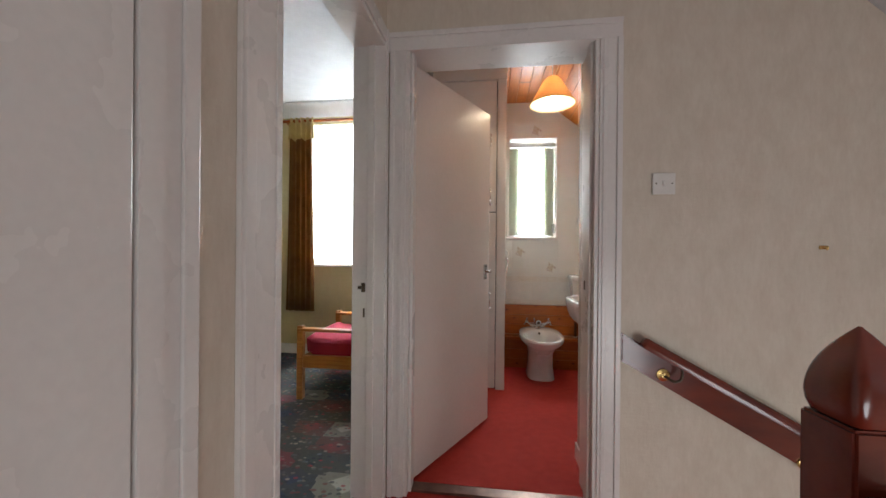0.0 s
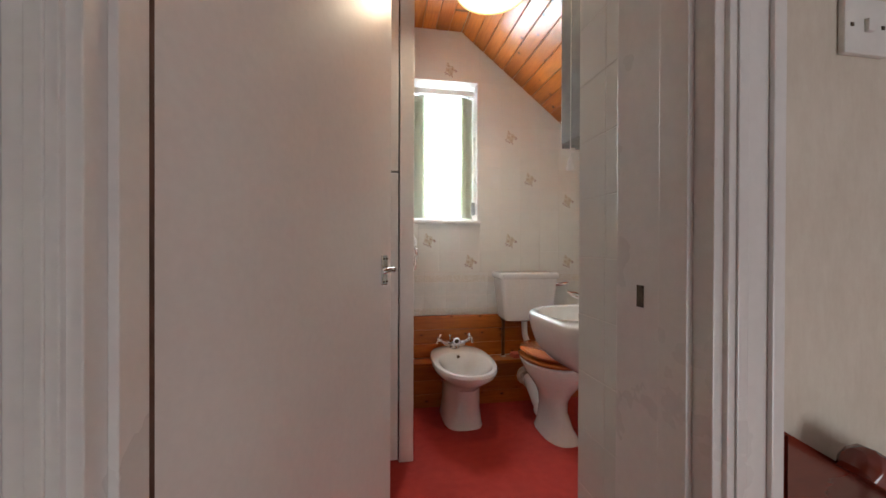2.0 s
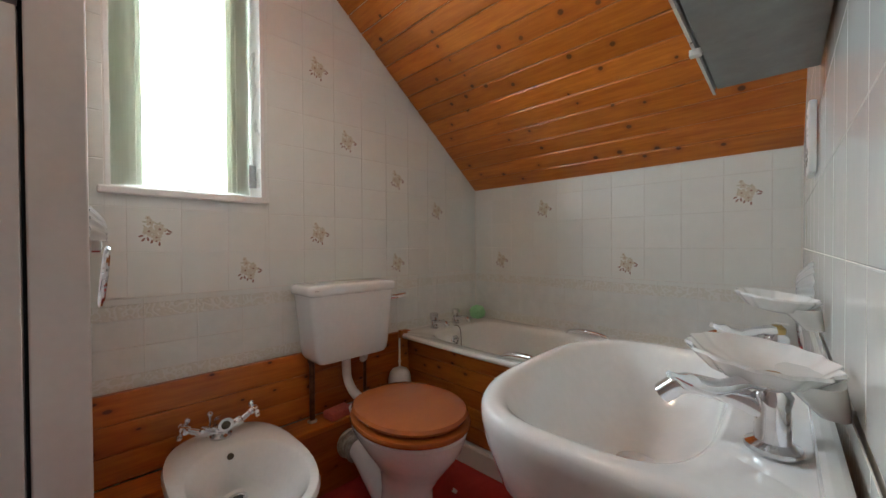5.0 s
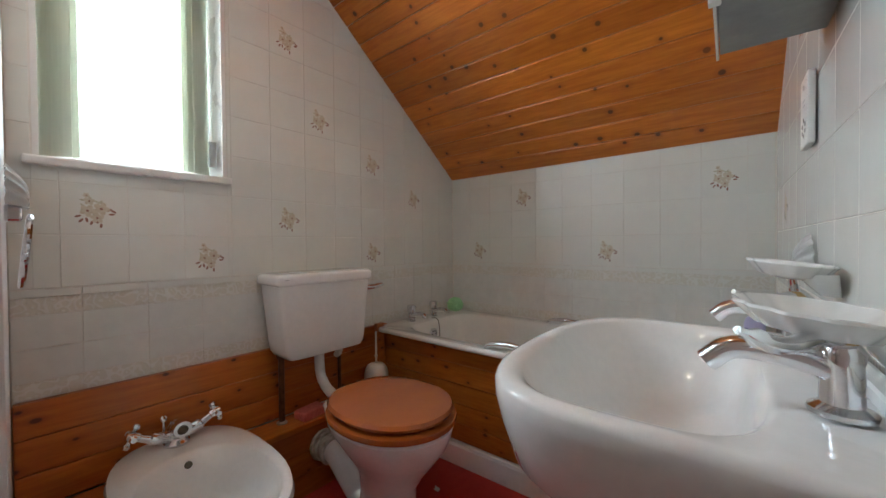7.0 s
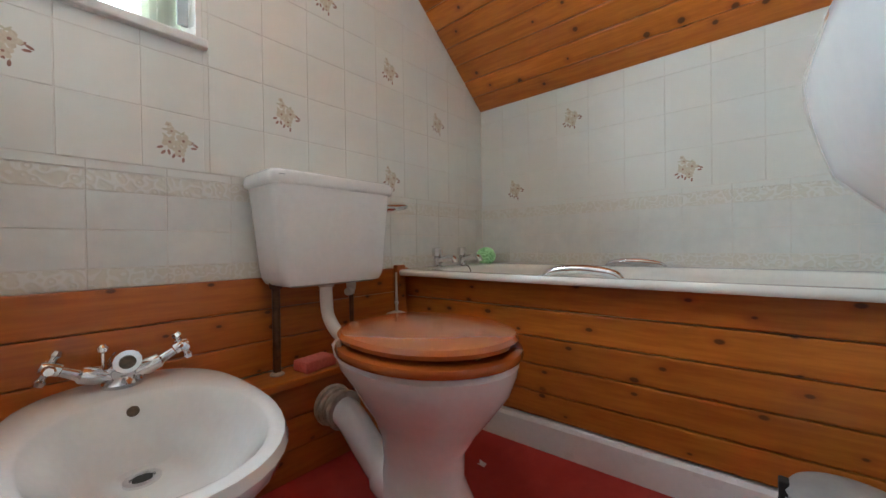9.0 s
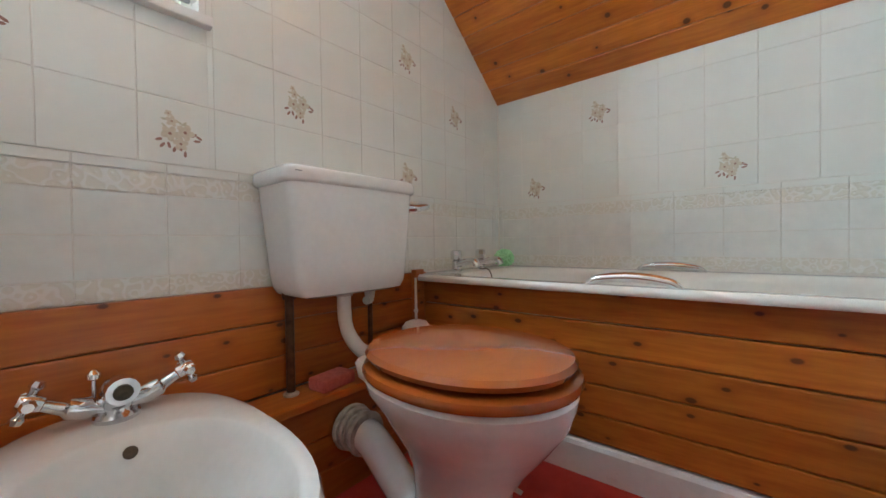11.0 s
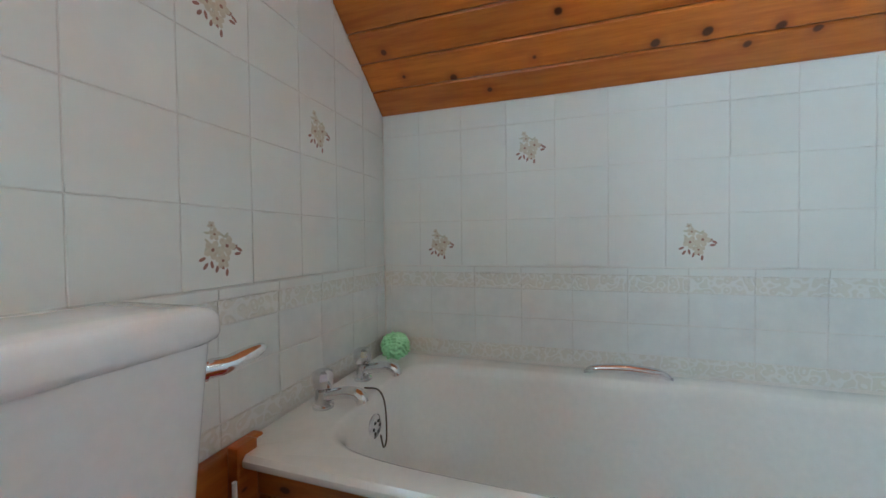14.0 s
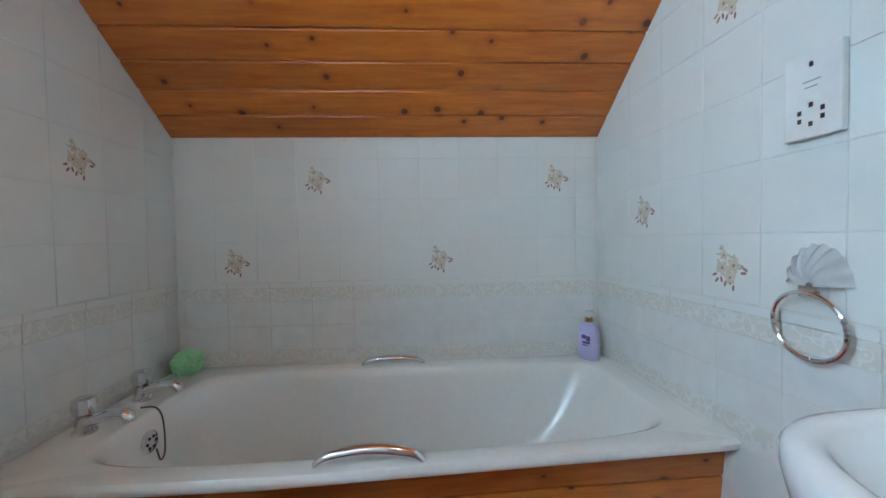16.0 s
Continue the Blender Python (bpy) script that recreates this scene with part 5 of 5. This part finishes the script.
part("finial", bm, M_SEAT, rod, smooth=True)
part("bracket", bx(-0.66, -0.64, 0, 0.11, -0.03, 0.012, 0.003), M_SEAT, rod)

ch = thing("armchair", -0.52, 3.33, 0, "low pine-framed armchair with crimson cushions", "armchair")
for yy in (-0.33, 0.33):
    part("leg", bx(-0.375, -0.33, yy - 0.022, yy + 0.022, 0, 0.53, 0.006), M_PINE_F, ch)
    part("leg", bx(0.29, 0.335, yy - 0.022, yy + 0.022, 0, 0.53, 0.006), M_PINE_F, ch)
    part("armrest", bx(-0.37, 0.33, yy - 0.03, yy + 0.03, 0.492, 0.515, 0.008), M_PINE_F, ch)
    part("side_rail", bx(-0.33, 0.29, yy - 0.015, yy + 0.015, 0.23, 0.32, 0.004), M_PINE_F, ch)
part("front_rail", bx(-0.365, -0.34, -0.31, 0.31, 0.23, 0.30, 0.004), M_PINE_F, ch)
bm = loft([[(p[0], p[1], z + (0.018 * (p[0] < -0.3))) for p in oval(0, 0, z, a, b, 8, 48)] for z, a, b in ((0.30, 0.34, 0.28), (0.31, 0.36, 0.295), (0.40, 0.365, 0.30), (0.425, 0.33, 0.27))])
part("seat_cushion", bm, M_CUSH, ch, "crimson seat cushion", True)
bm = bx(-0.07, 0.07, -0.29, 0.29, 0.0, 0.40, 0.04)
bm.transform(pose(0.24, 0, 0.42, 0, 18, 0))
part("back_cushion", bm, M_CUSH, ch, "crimson back cushion", True)
rg = thing("cloth_scrap", -1.95, 4.0, 0, "small crumpled red cloth by the bedroom skirting", "cloth")
bm = bmesh.new()
bmesh.ops.create_icosphere(bm, subdivisions=3, radius=0.04)
for v in bm.verts:
    v.co *= 1 + 0.5 * noise.noise(v.co * 40)
    v.co.z = max(0.0, v.co.z * 0.6 + 0.012)
part("cloth", bm, M_CUSH, rg, smooth=True)

# ---- wall tiles, one by one ----
TP, TG = 0.1445, 0.0013
ROWS_Z = [0.857 + 0.1452 * i for i in range(13)]


def clip(poly, a, b, c):
    """The part of a polygon where a*u + b*v <= c."""
    out = []
    for i, p in enumerate(poly):
        q = poly[(i + 1) % len(poly)]
        dp, dq = a * p[0] + b * p[1] - c, a * q[0] + b * q[1] - c
        if dp <= 0:
            out.append(p)
        if dp * dq < 0:
            t = dp / (dp - dq)
            out.append((p[0] + (q[0] - p[0]) * t, p[1] + (q[1] - p[1]) * t))
    return out


def tile_mesh(name, poly, mat):
    """A thin glazed tile in its own plane (x across, y up, z out) with eased edges."""
    bm = bmesh.new()
    cx = sum(p[0] for p in poly) / len(poly)
    cy = sum(p[1] for p in poly) / len(poly)

    def grow(p, d):
        v = Vector((p[0] - cx, p[1] - cy))
        l = max(abs(v.x), abs(v.y), 1e-6)
        return Vector((p[0], p[1])) - v / l * d
    r0 = [bm.verts.new((*grow(p, 0), 0.0003)) for p in poly]
    r1 = [bm.verts.new((*grow(p, 0), 0.0008)) for p in poly]
    r2 = [bm.verts.new((*grow(p, 0.0010), 0.0016)) for p in poly]
    for a, b in ((r0, r1), (r1, r2)):
        for i in range(len(poly)):
            j = (i + 1) % len(poly)
            bm.faces.new((a[i], a[j], b[j], b[i]))
    bm.faces.new(r2)
    return link_mesh(name, bm, mat)


def flower_mesh():
    """A printed spray of blossoms, leaves and sprigs lying on a tile."""
    rnd = random.Random(4)
    bm = bmesh.new()

    def blob(x, y, rx, ry, turn, z, mi, n=7):
        vs = [bm.verts.new((x + rx * math.cos(t) * math.cos(turn) - ry * math.sin(t) * math.sin(turn), y + rx * math.cos(t) * math.sin(turn) + ry * math.sin(t) * math.cos(turn), z)) for t in [2 * math.pi * k / n for k in range(n)]]
        bm.faces.new(vs).material_index = mi
    z = 0.0018
    for i in range(13):
        a = rnd.uniform(0, 6.28)
        blob(rnd.uniform(-0.03, 0.026), rnd.uniform(-0.012, 0.035) , 0.009, 0.0026, a, z + i * 3e-6, 2, 5)
    for x, y, a in ((-0.036, -0.014, 0.4), (-0.030, -0.026, 0.9), (-0.018, -0.024, 1.8), (-0.008, -0.032, 1.2), (0.002, -0.028, 2.2), (0.012, -0.040, 1.5), (0.036, -0.006, 0.1), (0.030, 0.006, 0.7), (0.040, 0.002, 2.6), (-0.004, -0.014, 0.5)):
        blob(x, y, 0.0078, 0.0034, a, z + 0.0001 + 1e-6 * len(bm.faces), 1, 6)
    for cx, cy, r in ((-0.016, 0.002, 0.016), (0.013, 0.009, 0.017), (0.004, -0.018, 0.014), (-0.012, 0.030, 0.011), (-0.018, 0.046, 0.007)):
        for k in range(5):
            a = 2 * math.pi * k / 5 + cx * 90
            blob(cx + math.cos(a) * r * 0.6, cy + math.sin(a) * r * 0.6, r * 0.55, r * 0.42, a, z + 0.0002 + 1e-6 * len(bm.faces), 0)
        blob(cx, cy, r * 0.22, r * 0.22, 0, z + 0.0004, 1, 6)
    me = bpy.data.meshes.new("flower_print")
    bm.to_mesh(me)
    bm.free()
    for mt in (M_PETAL, M_LEAF, M_SPRIG):
        me.materials.append(mt)
    return me


FLOWER = flower_mesh()
h0 = (TP - TG) / 2
hz0 = (0.1452 - TG) / 2
FULL = tile_mesh("tile", [(-h0, -hz0), (h0, -hz0), (h0, hz0), (-h0, hz0)], M_TILE)


def set_tiles(wall, base, u0, u1, joint, top, holes, flowers, rows=ROWS_Z, dado=True):
    """Tiles on a wall face: base is its matrix (x across, y up, z out); top(u) the upper limit as a*u + b*v <= c."""
    k0 = int(math.floor((u0 - joint) / TP)) - 1
    k1 = int(math.ceil((u1 - joint) / TP)) + 1
    for k in range(k0, k1):
        for z in rows:
            cu, cv = joint + (k + 0.5) * TP, z + 0.1452 / 2
            poly = [(cu - h0, cv - hz0), (cu + h0, cv - hz0), (cu + h0, cv + hz0), (cu - h0, cv + hz0)]
            p = clip(clip(poly, -1, 0, -u0), 1, 0, u1)
            for a, b, c in top:
                p = clip(p, a, b, c) if p else p
            if not p:
                continue
            pieces = [p]
            for hx0, hx1, hy0, hy1 in holes:
                nxt = []
                for g in pieces:
                    mid = clip(clip(g, -1, 0, -hx0), 1, 0, hx1) if g else []
                    nxt += [clip(g, 1, 0, hx0), clip(g, -1, 0, -hx1)]
                    if mid:
                        nxt += [clip(mid, 0, 1, hy0), clip(mid, 0, -1, -hy1)]
                pieces = [g for g in nxt if g]
            for g in pieces:
                us = [q[0] for q in g]
                vs = [q[1] for q in g]
                if max(us) - min(us) < 0.008 or max(vs) - min(vs) < 0.008:
                    continue
                whole = len(g) == 4 and max(us) - min(us) > 2 * h0 - 1e-4 and max(vs) - min(vs) > 2 * hz0 - 1e-4
                me = FULL if whole else tile_mesh("tile", [(a - cu, b - cv) for a, b in g], M_TILE)
                ob = new("tile", me)
                ob.parent = wall
                jit = random.uniform(-0.05, 0.05)
                ob.matrix_world = base @ Matrix.Translation((cu, cv, 0)) @ pose(0, 0, 0, jit, random.uniform(-0.05, 0.05), 0)
                for fu, fv in flowers:
                    if abs(fu - cu) < TP / 2 and abs(fv - cv) < TP / 2:
                        fo = new("flower_print", FLOWER)
                        fo.parent = ob
                        fo.location = (0, -0.006, 0)
                        fo["label"] = "printed spray of cream flowers"
                        break
    if not dado:
        return
    # marbled tiles and embossed borders below the upper field
    k0 = int(math.floor((u0 - joint) / 0.1475)) - 1
    for k in range(k0, k1 + 1):
        a0, a1 = joint + 0.045 + k * 0.1475, joint + 0.045 + (k + 1) * 0.1475 - TG
        a0, a1 = max(a0, u0), min(a1, u1)
        if a1 - a0 < 0.01:
            continue
        for nm, z0, z1, mt, out in (("edging_tile", 0.836, 0.8545, M_TILE, 0.004), ("border_tile", 0.789, 0.834, M_BORDER, 0.001), ("marbled_tile", 0.700, 0.787, M_TILE_D, 0), ("marbled_tile", 0.612, 0.698, M_TILE_D, 0), ("border_tile", 0.567, 0.610, M_BORDER, 0.001)):
            cu, cv = (a0 + a1) / 2, (z0 + z1) / 2
            w2, v2 = (a1 - a0) / 2, (z1 - z0) / 2
            me = tile_mesh(nm, [(-w2, -v2), (w2, -v2), (w2, v2), (-w2, v2)], mt)
            ob = new(nm, me)
            ob.parent = wall
            ob.matrix_world = base @ Matrix.Translation((cu, cv, out))


def face(o, u, n):
    """The matrix of a wall face: o on it at z 0, u across, n out of it."""
    u, n = Vector(u), Vector(n)
    v = Vector((0, 0, 1))
    m = Matrix((u, v, n)).transposed().to_4x4()
    m.translation = o
    return m


slope_limit = [(SLOPE, 1, CEIL + SLOPE * SLX - 0.012), (0, 1, CEIL - 0.006)]
base_n = face((0, NY, 0), (1, 0, 0), (0, -1, 0))
set_tiles(wall_north, base_n, CUPX + 0.002, EX - 0.006, 0.836, slope_limit, [(WX0 - 0.004, WX1 + 0.003, WZ0 - 0.012, WZ1 + 0.003)],
          [(1.342, 1.80), (1.486, 1.507), (1.775, 1.36), (2.064, 1.215), (1.342, 1.07), (1.775, 0.93), (1.053, 0.93), (0.764, 1.07), (0.908, 2.30)])
base_e = face((EX, 0, 0), (0, -1, 0), (-1, 0, 0))
set_tiles(wall_east, base_e, -(NY - 0.006), -(south(EX) + 0.006), -3.661, [(0, 1, KNEE - 0.003)], [],
          [(-3.589, 1.215), (-2.722, 1.215), (-3.878, 0.93), (-3.155, 0.93)])
base_s = face((RX, RY, 0), (-SDIR.x, -SDIR.y, 0), (-SDIR.y, SDIR.x, 0))
Ls = (EX - RX) / SDIR.x
s_slope = [(-SLOPE * SDIR.x, 1, CEIL - SLOPE * (RX - SLX) - 0.012), (0, 1, CEIL - 0.006)]
set_tiles(wall_south, base_s, -(Ls - 0.006), 0.0, -0.828, s_slope, [],
          [(-0.92, 1.50), (-1.21, 1.07), (-0.92, 0.93)])
base_r = face((RX, 0, 0), (0, -1, 0), (-1, 0, 0))
set_tiles(wall_south, base_r, -(RY - 0.001), -(DB + 0.006), -2.40, [(0, 1, CEIL - 0.006)], [], [], [0.857 - 0.1452 * i for i in range(6, 0, -1)] + ROWS_Z, False)
zz = 0.55
for h in (0.146, 0.146, 0.146, 0.10):
    for k in range(10):
        a0, a1 = k * 0.1475, min((k + 1) * 0.1475 - TG, 0.88)
        if a1 - a0 < 0.02:
            continue
        me = tile_mesh("tile", [(-(a1 - a0) / 2, -h / 2 + 0.001), ((a1 - a0) / 2, -h / 2 + 0.001), ((a1 - a0) / 2, h / 2 - 0.001), (-(a1 - a0) / 2, h / 2 - 0.001)], M_TILE)
        ob = new("tile", me)
        ob.parent = wall_south
        ob.matrix_world = base_s @ Matrix.Translation((-(a0 + a1) / 2, zz - h / 2, 0))
    zz -= h
structure("baseboard_return", bx(RX - 0.014, RX - 0.0055, DB + 0.006, RY - 0.002, 0, 0.085, 0.003), M_GLOSS, "short white skirting beside the door", "skirting")
